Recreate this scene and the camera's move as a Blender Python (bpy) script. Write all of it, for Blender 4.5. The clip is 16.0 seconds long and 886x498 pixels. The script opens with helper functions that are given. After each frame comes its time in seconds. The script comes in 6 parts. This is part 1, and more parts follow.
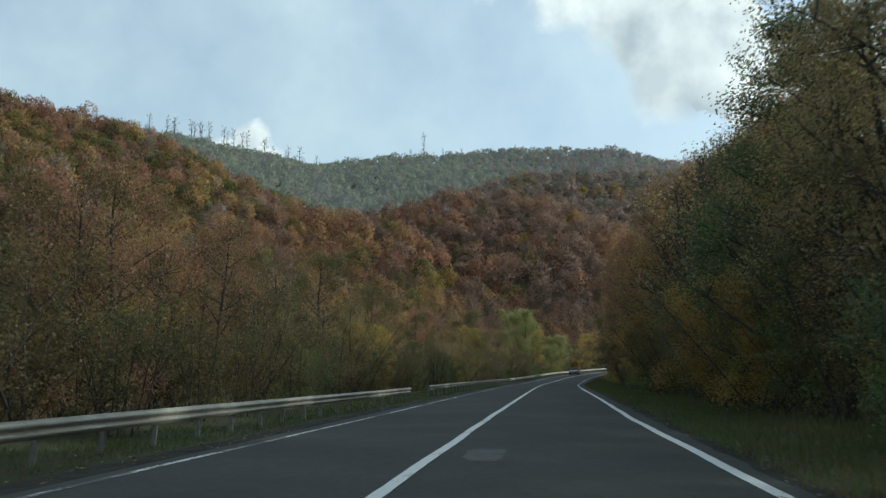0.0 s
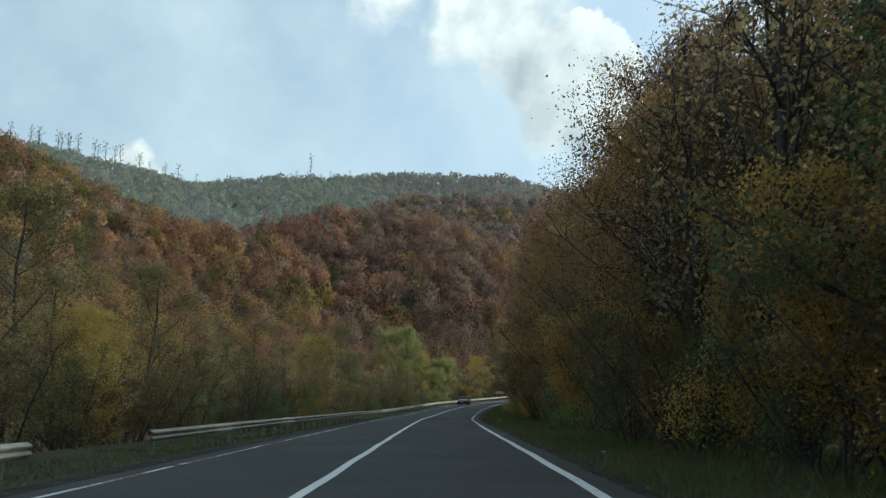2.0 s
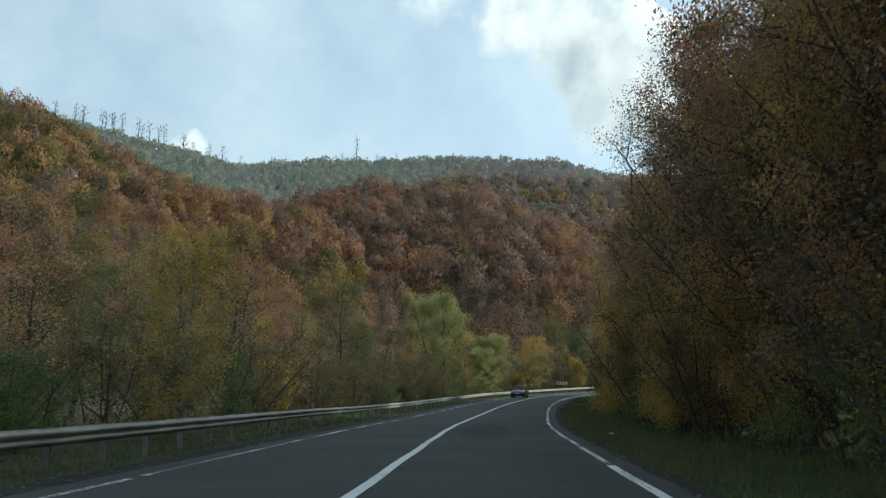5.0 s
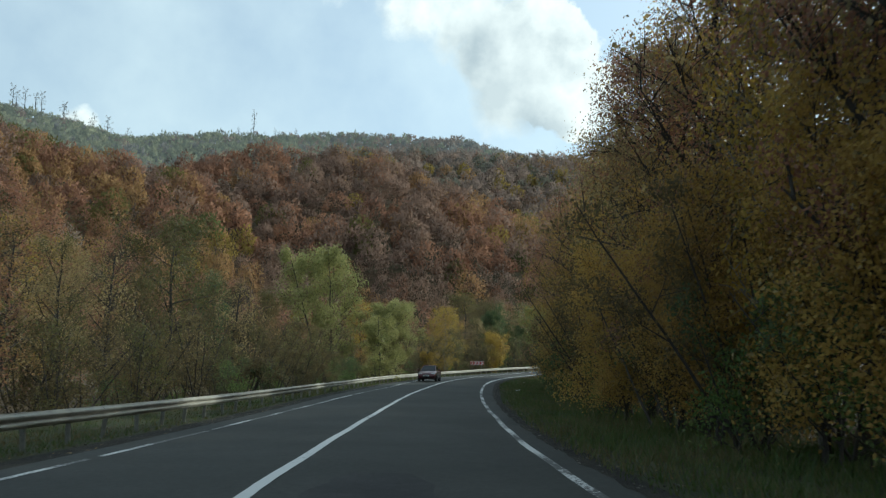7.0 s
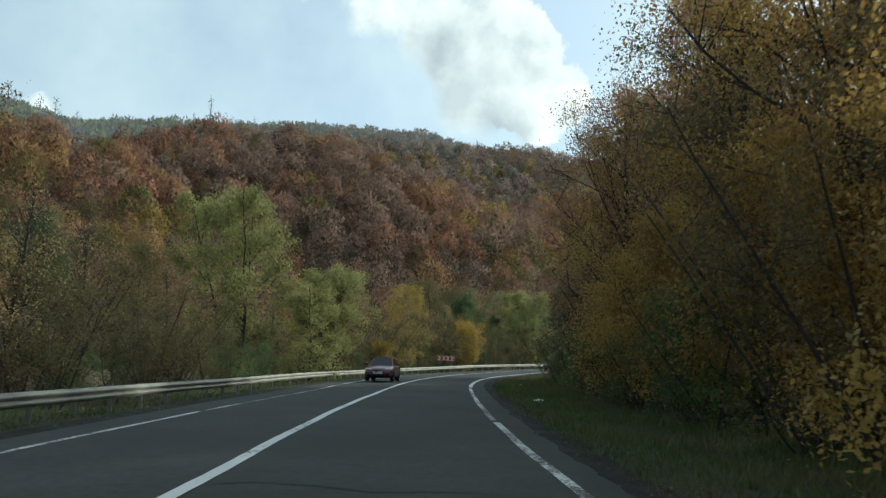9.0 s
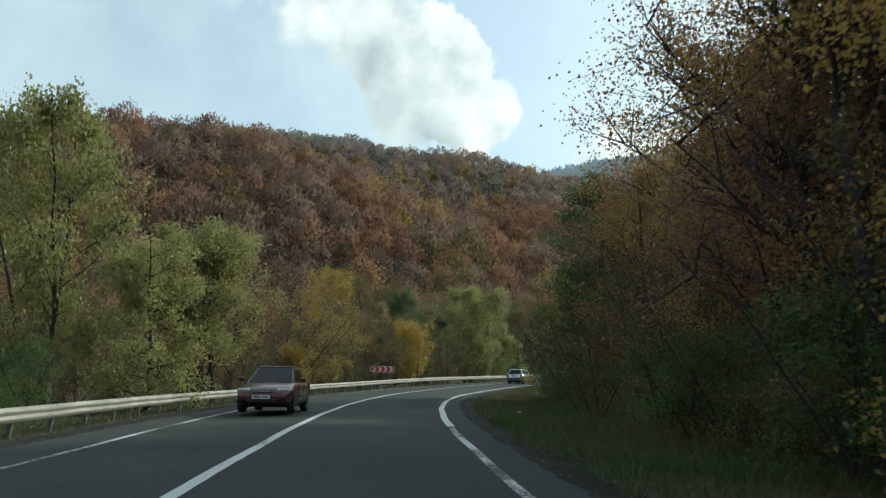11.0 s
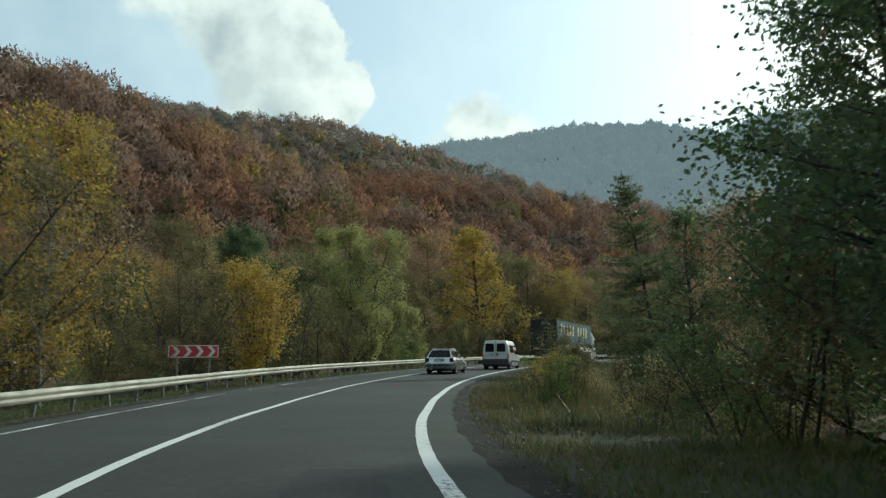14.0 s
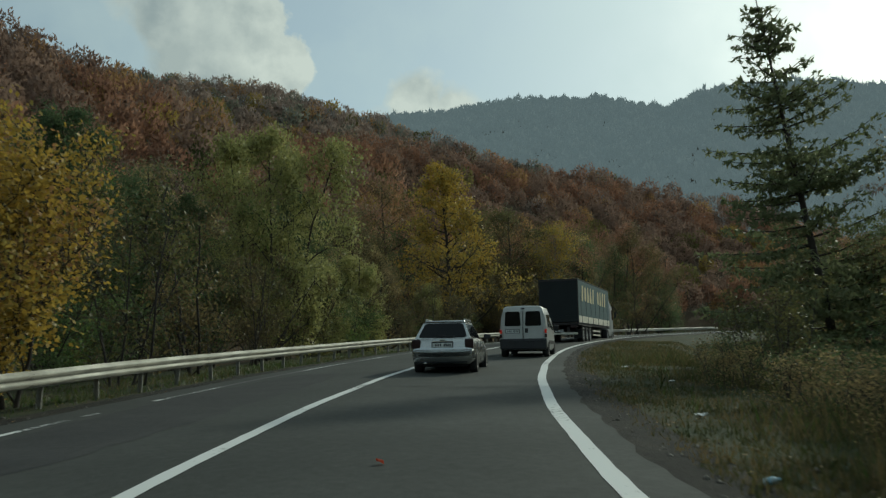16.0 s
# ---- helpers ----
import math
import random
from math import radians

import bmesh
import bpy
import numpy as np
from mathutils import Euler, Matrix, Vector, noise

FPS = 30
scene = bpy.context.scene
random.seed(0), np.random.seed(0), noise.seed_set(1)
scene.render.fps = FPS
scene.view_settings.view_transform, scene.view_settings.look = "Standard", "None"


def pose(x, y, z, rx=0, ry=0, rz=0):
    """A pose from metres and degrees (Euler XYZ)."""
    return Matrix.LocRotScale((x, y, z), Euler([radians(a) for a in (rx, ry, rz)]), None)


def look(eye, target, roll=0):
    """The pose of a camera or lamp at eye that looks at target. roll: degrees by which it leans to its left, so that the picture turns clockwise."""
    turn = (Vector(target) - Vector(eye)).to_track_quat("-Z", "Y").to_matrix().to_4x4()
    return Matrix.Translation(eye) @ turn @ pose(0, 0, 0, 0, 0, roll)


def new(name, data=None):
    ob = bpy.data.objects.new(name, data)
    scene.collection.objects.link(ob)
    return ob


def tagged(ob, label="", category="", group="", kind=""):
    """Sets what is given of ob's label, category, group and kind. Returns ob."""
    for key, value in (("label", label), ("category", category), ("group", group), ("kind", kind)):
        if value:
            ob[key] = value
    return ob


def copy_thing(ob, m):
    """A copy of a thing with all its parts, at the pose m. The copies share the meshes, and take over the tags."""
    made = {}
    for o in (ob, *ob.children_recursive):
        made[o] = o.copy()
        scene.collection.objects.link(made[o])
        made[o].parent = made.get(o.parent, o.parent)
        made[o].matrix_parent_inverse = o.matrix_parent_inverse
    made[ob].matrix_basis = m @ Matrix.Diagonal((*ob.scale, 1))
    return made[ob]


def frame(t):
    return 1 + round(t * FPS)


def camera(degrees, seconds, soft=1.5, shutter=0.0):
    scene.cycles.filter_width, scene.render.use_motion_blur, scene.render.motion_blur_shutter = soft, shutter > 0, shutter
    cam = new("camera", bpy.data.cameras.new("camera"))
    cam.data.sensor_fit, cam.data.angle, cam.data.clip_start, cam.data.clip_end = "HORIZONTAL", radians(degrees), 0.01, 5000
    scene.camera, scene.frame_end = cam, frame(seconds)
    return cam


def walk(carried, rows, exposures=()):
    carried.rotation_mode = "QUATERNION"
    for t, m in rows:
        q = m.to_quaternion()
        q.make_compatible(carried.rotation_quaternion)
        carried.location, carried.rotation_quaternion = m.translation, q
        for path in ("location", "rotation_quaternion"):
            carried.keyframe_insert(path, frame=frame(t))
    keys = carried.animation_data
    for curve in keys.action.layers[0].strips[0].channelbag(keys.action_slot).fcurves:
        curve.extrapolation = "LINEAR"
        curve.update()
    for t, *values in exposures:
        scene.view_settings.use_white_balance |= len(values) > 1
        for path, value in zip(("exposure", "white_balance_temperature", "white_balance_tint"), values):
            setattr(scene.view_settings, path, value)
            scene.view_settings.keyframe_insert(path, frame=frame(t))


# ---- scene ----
cam = camera(55.7, 16.0, 1.3, 0.16)
PATH = [
    (0, (0.000, 0.000, 1.250), (0.000, 9.895, 2.694), 0.00),
    (0.5, (0.900, 7.606, 1.207), (0.385, 17.501, 2.556), 0.48),
    (1, (1.900, 15.251, 1.171), (1.842, 25.134, 2.699), 0.24),
    (1.5, (2.940, 23.307, 1.093), (3.871, 33.111, 2.826), -0.32),
    (2, (3.840, 28.698, 1.131), (5.152, 38.449, 2.919), -0.10),
    (2.5, (4.640, 35.325, 1.148), (6.019, 45.055, 2.996), -0.32),
    (3, (5.440, 41.126, 1.146), (6.650, 50.882, 2.976), 0.02),
    (3.5, (6.200, 47.348, 1.164), (6.881, 57.179, 2.863), 1.02),
    (6, (10.322, 78.010, 1.015), (11.290, 87.819, 2.700), 1.69),
    (6.5, (11.223, 84.687, 1.029), (12.745, 94.425, 2.718), 1.16),
    (7, (12.187, 90.969, 1.010), (14.087, 100.671, 2.515), 0.53),
    (7.5, (13.220, 97.151, 0.939), (15.255, 106.819, 2.488), 1.20),
    (8, (14.207, 103.488, 0.943), (16.344, 113.134, 2.488), 2.22),
    (8.5, (15.578, 109.753, 0.925), (17.792, 119.389, 2.422), 1.90),
    (11, (22.016, 138.248, 1.352), (25.162, 147.595, 3.004), 0.78),
    (11.5, (23.508, 143.799, 1.451), (26.795, 153.094, 3.126), 1.06),
    (12, (25.103, 149.314, 1.569), (28.477, 158.590, 3.173), 0.87),
    (12.5, (26.729, 154.954, 1.661), (30.227, 164.196, 3.194), 0.78),
    (13, (28.424, 160.631, 1.789), (32.268, 169.741, 3.279), 0.95),
    (13.5, (30.201, 166.346, 1.905), (34.544, 175.235, 3.368), 0.29),
    (14, (32.229, 171.920, 2.003), (37.004, 180.582, 3.474), -0.27),
    (14.5, (34.464, 177.686, 2.122), (39.802, 186.028, 3.506), -0.45),
    (15, (36.868, 183.296, 2.258), (42.418, 191.494, 3.670), -0.76),
    (15.5, (39.560, 188.852, 2.371), (44.973, 197.160, 3.671), -0.80),
    (16, (42.620, 194.284, 2.590), (48.002, 202.627, 3.782), -0.97),
]
EXPOSURES = [(0.0, 0.17, 5800, -3), (3.5, 0.27, 5800, -3), (8.5, 0.31, 5880, -4), (11.5, 0.27, 5980, -6), (14.0, 0.16, 6000, -9), (15.0, -0.58, 6120, -10), (15.5, -0.66, 6150, -10), (16.0, -0.52, 6150, -10)]
walk(cam, [(t, look(eye, target, roll)) for t, eye, target, roll in PATH], EXPOSURES)

# ---- light: low autumn sun ahead and to the side, sky with broken cloud ----
SUN_AZ, SUN_EL = 71.0, 30.0
sun_way = Vector((math.sin(radians(SUN_AZ)) * math.cos(radians(SUN_EL)), math.cos(radians(SUN_AZ)) * math.cos(radians(SUN_EL)), math.sin(radians(SUN_EL))))
sun = new("sun", bpy.data.lights.new("sun", "SUN"))
sun.data.energy, sun.data.angle, sun.data.color = 2.3, radians(2.0), (1.0, 0.92, 0.80)
sun.matrix_world = look((0, 0, 300), Vector((0, 0, 300)) - sun_way)


def az_el(az, el):
    a, e = radians(az), radians(el)
    return (math.sin(a) * math.cos(e), math.cos(a) * math.cos(e), math.sin(e))


def build_world():
    world = bpy.data.worlds.new("sky")
    scene.world = world
    world.use_nodes = True
    nt = world.node_tree
    nt.nodes.clear()
    N, L = nt.nodes.new, nt.links.new
    out, bg = N("ShaderNodeOutputWorld"), N("ShaderNodeBackground")
    sky = N("ShaderNodeTexSky")
    sky.sky_type, sky.sun_disc = "NISHITA", False
    sky.sun_elevation, sky.sun_rotation = radians(SUN_EL), radians(SUN_AZ)
    sky.air_density, sky.dust_density, sky.ozone_density = 1.0, 2.0, 1.2
    coord = N("ShaderNodeTexCoord")

    def math_node(op, a, b=0.0, clamp=False):
        m = N("ShaderNodeMath")
        m.operation, m.use_clamp = op, clamp
        for i, v in enumerate((a, b)):
            if isinstance(v, (int, float)):
                m.inputs[i].default_value = v
            else:
                L(v, m.inputs[i])
        return m.outputs[0]

    def noise_at(scale, detail, rough, seed, where=None):
        n = N("ShaderNodeTexNoise")
        n.noise_dimensions = "4D"
        n.inputs["W"].default_value = seed
        n.inputs["Scale"].default_value, n.inputs["Detail"].default_value, n.inputs["Roughness"].default_value = scale, detail, rough
        L(where or coord.outputs["Generated"], n.inputs["Vector"])
        return n.outputs["Fac"]

    billow = noise_at(16.0, 9.0, 0.58, 3.0)
    wisp = noise_at(5.0, 6.0, 0.55, 8.0)

    def puff(az, el, size, edge, amount):
        """A soft-edged cumulus lump round a direction, broken up by noise; size in degrees."""
        d = N("ShaderNodeVectorMath")
        d.operation = "DISTANCE"
        L(coord.outputs["Generated"], d.inputs[0])
        d.inputs[1].default_value = az_el(az, el)
        r = math_node("DIVIDE", d.outputs["Value"], radians(size))
        bumped = math_node("ADD", r, math_node("MULTIPLY", math_node("SUBTRACT", billow, 0.5), -amount))
        ramp = math_node("DIVIDE", math_node("SUBTRACT", 1.0, bumped), edge, clamp=True)
        return ramp

    cloud = None
    for lump in CLOUDS:
        p = puff(*lump)
        cloud = p if cloud is None else math_node("MAXIMUM", cloud, p)
    veil = math_node("MULTIPLY", math_node("SUBTRACT", wisp, 0.44), 3.4, clamp=True)
    veil = math_node("ADD", math_node("MULTIPLY", veil, 0.36), 0.46)
    # grey undersides: the thick parts of the cloud, away from the sun
    grey = None
    for lump in CLOUD_SHADE:
        p = puff(*lump)
        grey = p if grey is None else math_node("MAXIMUM", grey, p)
    white, dark, haze = N("ShaderNodeRGB"), N("ShaderNodeRGB"), N("ShaderNodeRGB")
    white.outputs[0].default_value = CLOUD_WHITE
    dark.outputs[0].default_value = CLOUD_GREY
    haze.outputs[0].default_value = VEIL

    def mix(fac, a, b):
        m = N("ShaderNodeMix")
        m.data_type = "RGBA"
        L(fac, m.inputs[0])
        L(a, m.inputs[6])
        L(b, m.inputs[7])
        return m.outputs[2]

    # billows turn bright on the side of the sun
    shifted = N("ShaderNodeVectorMath")
    shifted.operation = "ADD"
    L(coord.outputs["Generated"], shifted.inputs[0])
    shifted.inputs[1].default_value = tuple(0.022 * (sun_way + Vector((0, 0, 0.3))))
    ahead = noise_at(16.0, 6.0, 0.55, 3.0, shifted.outputs[0])
    relief = math_node("SUBTRACT", ahead, noise_at(16.0, 6.0, 0.55, 3.0))
    folds = math_node("ADD", math_node("MULTIPLY", relief, 2.6), 0.22, clamp=True)
    shade = math_node("ADD", math_node("MULTIPLY", grey, 0.72), math_node("MULTIPLY", folds, 0.8), clamp=True)
    body = mix(shade, white.outputs[0], dark.outputs[0])
    # the haze scatters more light near the sun
    off_sun = N("ShaderNodeVectorMath")
    off_sun.operation = "DISTANCE"
    L(coord.outputs["Generated"], off_sun.inputs[0])
    off_sun.inputs[1].default_value = tuple(sun_way)
    halo = math_node("POWER", math_node("SUBTRACT", 1.0, math_node("DIVIDE", off_sun.outputs["Value"], 1.35), clamp=True), 2.0)
    lit = N("ShaderNodeVectorMath")
    lit.operation = "SCALE"
    L(haze.outputs[0], lit.inputs[0])
    L(math_node("ADD", math_node("MULTIPLY", halo, 0.75), 1.0), lit.inputs["Scale"])
    low = mix(veil, sky.outputs[0], lit.outputs[0])
    full = mix(cloud, low, body)
    L(full, bg.inputs["Color"])
    bg.inputs["Strength"].default_value = SKY_STRENGTH
    L(bg.outputs[0], out.inputs[0])


SKY_STRENGTH = 0.125
CLOUD_WHITE, CLOUD_GREY, VEIL = (7.3, 7.2, 6.9, 1), (3.7, 4.0, 4.2, 1), (5.3, 5.8, 6.0, 1)
# az, el, size, edge softness, break-up
CLOUDS = [
    (9.2, 25.2, 3.4, 0.45, 1.6), (12.5, 26.0, 4.8, 0.4, 1.6), (15.6, 18.6, 3.0, 0.5, 1.5), (15.0, 21.5, 3.2, 0.28, 1.4), (17.6, 22.8, 3.3, 0.10, 1.5),
    (18.5, 19.5, 3.0, 0.10, 1.5), (21.0, 18.5, 2.8, 0.09, 1.4), (4.0, 27.5, 3.2, 0.7, 1.8), (19.3, 21.6, 2.7, 0.09, 1.4),
    (-13.2, 15.0, 1.6, 0.3, 1.7), (-12.2, 14.2, 1.4, 0.4, 1.7), (-14.6, 14.2, 1.5, 0.4, 1.7), (31.0, 16.8, 2.3, 0.3, 1.3), (33.5, 15.5, 2.5, 0.4, 1.4), (29.0, 15.0, 1.8, 0.8, 1.4), (8.0, 31.0, 5.0, 0.6, 1.7),
]
CLOUD_SHADE = [(14.6, 19.4, 4.6, 1.0, 2.2), (13.4, 21.6, 3.2, 1.0, 2.4), (16.8, 17.4, 3.2, 0.9, 2.2), (28.6, 14.3, 2.6, 1.0, 2.0), (-13.6, 14.4, 1.6, 1.0, 1.8)]
build_world()


# ---- materials ----
def shader(name):
    mat = bpy.data.materials.new(name)
    mat.use_nodes = True
    nt = mat.node_tree
    return mat, nt, nt.nodes["Principled BSDF"]


def simple(name, color, rough=0.5, metal=0.0, vary=0.12, scale=6.0, bump=0.0, coat=0.0, emit=None):
    """A painted, metal, rubber or plastic surface with slight dirt at two scales."""
    mat, nt, p = shader(name)
    N, L = nt.nodes.new, nt.links.new
    tc, a, b = N("ShaderNodeTexCoord"), N("ShaderNodeTexNoise"), N("ShaderNodeTexNoise")
    a.inputs["Scale"].default_value, a.inputs["Detail"].default_value = scale, 4
    b.inputs["Scale"].default_value, b.inputs["Detail"].default_value = scale * 11, 3
    add, ramp = N("ShaderNodeMath"), N("ShaderNodeValToRGB")
    add.operation = "MULTIPLY_ADD"
    add.inputs[1].default_value = 0.4
    for n in (a, b):
        L(tc.outputs["Object"], n.inputs["Vector"])
    L(b.outputs["Fac"], add.inputs[0])
    L(a.outputs["Fac"], add.inputs[2])
    lo, hi = [max(c * (1 - vary), 0) for c in color], [min(c * (1 + vary), 1) for c in color]
    ramp.color_ramp.elements[0].color, ramp.color_ramp.elements[1].color = (*lo, 1), (*hi, 1)
    ramp.color_ramp.elements[0].position, ramp.color_ramp.elements[1].position = 0.45, 0.95
    L(add.outputs[0], ramp.inputs[0])
    L(ramp.outputs[0], p.inputs["Base Color"])
    p.inputs["Roughness"].default_value, p.inputs["Metallic"].default_value = rough, metal
    p.inputs["Coat Weight"].default_value = coat
    if bump:
        bn = N("ShaderNodeBump")
        bn.inputs["Strength"].default_value, bn.inputs["Distance"].default_value = bump, 0.01
        L(b.outputs["Fac"], bn.inputs["Height"])
        L(bn.outputs[0], p.inputs["Normal"])
    if emit:
        p.inputs["Emission Color"].default_value, p.inputs["Emission Strength"].default_value = (*emit[:3], 1), emit[3]
    return mat


def ground_mix(name, colors, scale, fine, rough=0.95, bump=0.5, dist=0.05):
    """Earth, litter or asphalt: colours by a broad noise, darkened and lightened by a fine one."""
    mat, nt, p = shader(name)
    N, L = nt.nodes.new, nt.links.new
    tc, a, b, c = N("ShaderNodeTexCoord"), N("ShaderNodeTexNoise"), N("ShaderNodeTexNoise"), N("ShaderNodeTexNoise")
    for n, s, d in ((a, scale, 6), (b, fine, 4), (c, fine * 6, 2)):
        n.inputs["Scale"].default_value, n.inputs["Detail"].default_value, n.inputs["Roughness"].default_value = s, d, 0.6
        L(tc.outputs["Object"], n.inputs["Vector"])
    ramp = N("ShaderNodeValToRGB")
    els = ramp.color_ramp.elements
    while len(els) < len(colors):
        els.new(0.5)
    for i, col in enumerate(colors):
        els[i].position, els[i].color = 0.32 + 0.36 * i / max(1, len(colors) - 1), (*col, 1)
    L(a.outputs["Fac"], ramp.inputs[0])
    sp = N("ShaderNodeMapRange")
    sp.inputs[1].default_value, sp.inputs[2].default_value, sp.inputs[3].default_value, sp.inputs[4].default_value = 0.3, 0.7, 0.6, 1.45
    both = N("ShaderNodeMath")
    both.operation = "MULTIPLY_ADD"
    both.inputs[1].default_value = 0.5
    L(c.outputs["Fac"], both.inputs[0])
    half = N("ShaderNodeMath")
    half.operation = "MULTIPLY"
    half.inputs[1].default_value = 0.5
    L(b.outputs["Fac"], half.inputs[0])
    L(half.outputs[0], both.inputs[2])
    L(both.outputs[0], sp.inputs[0])
    mul = N("ShaderNodeMix")
    mul.data_type, mul.blend_type = "RGBA", "MULTIPLY"
    mul.inputs[0].default_value = 1.0
    L(ramp.outputs[0], mul.inputs[6])
    L(sp.outputs[0], mul.inputs[7])
    L(mul.outputs[2], p.inputs["Base Color"])
    p.inputs["Roughness"].default_value = rough
    p.inputs["Specular IOR Level"].default_value = 0.25
    bn = N("ShaderNodeBump")
    bn.inputs["Strength"].default_value, bn.inputs["Distance"].default_value = bump, dist
    L(both.outputs[0], bn.inputs["Height"])
    L(bn.outputs[0], p.inputs["Normal"])
    return mat


def leaf(name, colors, through_light=0.5, patch=0.35, by_object=0.6, shine=0.3, glow=None, island=0.45, tone=0.0):
    """Foliage: colour by leaf, by spray and by tree; thin enough to glow against the sun."""
    mat, nt, p = shader(name)
    N, L = nt.nodes.new, nt.links.new
    geo, info, tc, n = N("ShaderNodeNewGeometry"), N("ShaderNodeObjectInfo"), N("ShaderNodeTexCoord"), N("ShaderNodeTexNoise")
    n.inputs["Scale"].default_value, n.inputs["Detail"].default_value = patch, 3
    L(tc.outputs["Object"], n.inputs["Vector"])
    m1, m2 = N("ShaderNodeMath"), N("ShaderNodeMath")
    m1.operation = m2.operation = "MULTIPLY_ADD"
    m1.inputs[1].default_value = island
    L(geo.outputs["Random Per Island"], m1.inputs[0])
    L(n.outputs["Fac"], m1.inputs[2])
    m2.inputs[1].default_value = by_object * 0.4
    L(info.outputs["Random"], m2.inputs[0])
    L(m1.outputs[0], m2.inputs[2])
    shade = m2
    if tone:
        crown, shade = N("ShaderNodeAttribute"), N("ShaderNodeMath")
        crown.attribute_name, shade.operation = "crown_tone", "MULTIPLY_ADD"
        shade.inputs[1].default_value = tone
        L(crown.outputs["Fac"], shade.inputs[0])
        L(m2.outputs[0], shade.inputs[2])
    ramp = N("ShaderNodeValToRGB")
    els = ramp.color_ramp.elements
    while len(els) < len(colors):
        els.new(0.5)
    for i, col in enumerate(colors):
        els[i].position, els[i].color = 0.42 + (0.05 + island + 0.3 * by_object + 0.8 * tone) * i / max(1, len(colors) - 1), (*col, 1)
    L(shade.outputs[0], ramp.inputs[0])
    L(ramp.outputs[0], p.inputs["Base Color"])
    p.inputs["Roughness"].default_value = 0.48
    p.inputs["Specular IOR Level"].default_value = shine
    # glow: emission that stands in for haze on distant woods
    if glow:
        p.inputs["Emission Color"].default_value, p.inputs["Emission Strength"].default_value = (*glow[:3], 1), glow[3]
    tr, mx = N("ShaderNodeBsdfTranslucent"), N("ShaderNodeMixShader")
    L(ramp.outputs[0], tr.inputs["Color"])
    mx.inputs[0].default_value = through_light
    out = nt.nodes["Material Output"]
    L(p.outputs[0], mx.inputs[1])
    L(tr.outputs[0], mx.inputs[2])
    L(mx.outputs[0], out.inputs["Surface"])
    return mat


M_ASPHALT = ground_mix("asphalt", [(0.032, 0.034, 0.031), (0.041, 0.043, 0.039), (0.054, 0.056, 0.051)], 0.22, 9.0, 0.86, 0.35, 0.01)
M_SHOULDER = ground_mix("gravel_shoulder", [(0.014, 0.013, 0.011), (0.023, 0.021, 0.017), (0.042, 0.036, 0.028)], 1.1, 6.0, 0.95, 1.0, 0.06)
M_VERGE = ground_mix("verge_soil", [(0.024, 0.034, 0.013), (0.038, 0.042, 0.018), (0.058, 0.046, 0.027)], 0.8, 5.0, 0.95, 0.8, 0.05)
M_LITTER = ground_mix("forest_litter", [(0.066, 0.048, 0.028), (0.090, 0.060, 0.034), (0.056, 0.056, 0.028)], 0.05, 0.8, 0.95, 0.6, 0.3)


def worn_paint(name, amount):
    """White road paint through which the asphalt shows in chips and rubbed patches."""
    mat, nt, p = shader(name)
    N, L = nt.nodes.new, nt.links.new
    tc, n1, n2, mx, r = N("ShaderNodeTexCoord"), N("ShaderNodeTexNoise"), N("ShaderNodeTexNoise"), N("ShaderNodeMix"), N("ShaderNodeMapRange")
    n1.inputs["Scale"].default_value, n1.inputs["Detail"].default_value = 14.0, 5
    n2.inputs["Scale"].default_value, n2.inputs["Detail"].default_value = 0.35, 2
    add = N("ShaderNodeMath")
    add.operation = "ADD"
    for n in (n1, n2):
        L(tc.outputs["Object"], n.inputs["Vector"])
    L(n1.outputs["Fac"], add.inputs[0])
    L(n2.outputs["Fac"], add.inputs[1])
    L(add.outputs[0], r.inputs[0])
    r.inputs[1].default_value, r.inputs[2].default_value = 1.22 - amount, 1.34 - amount
    mx.data_type = "RGBA"
    mx.inputs[6].default_value, mx.inputs[7].default_value = (0.62, 0.62, 0.60, 1), (0.06, 0.06, 0.06, 1)
    L(r.outputs[0], mx.inputs[0])
    L(mx.outputs[2], p.inputs["Base Color"])
    p.inputs["Roughness"].default_value = 0.7
    return mat


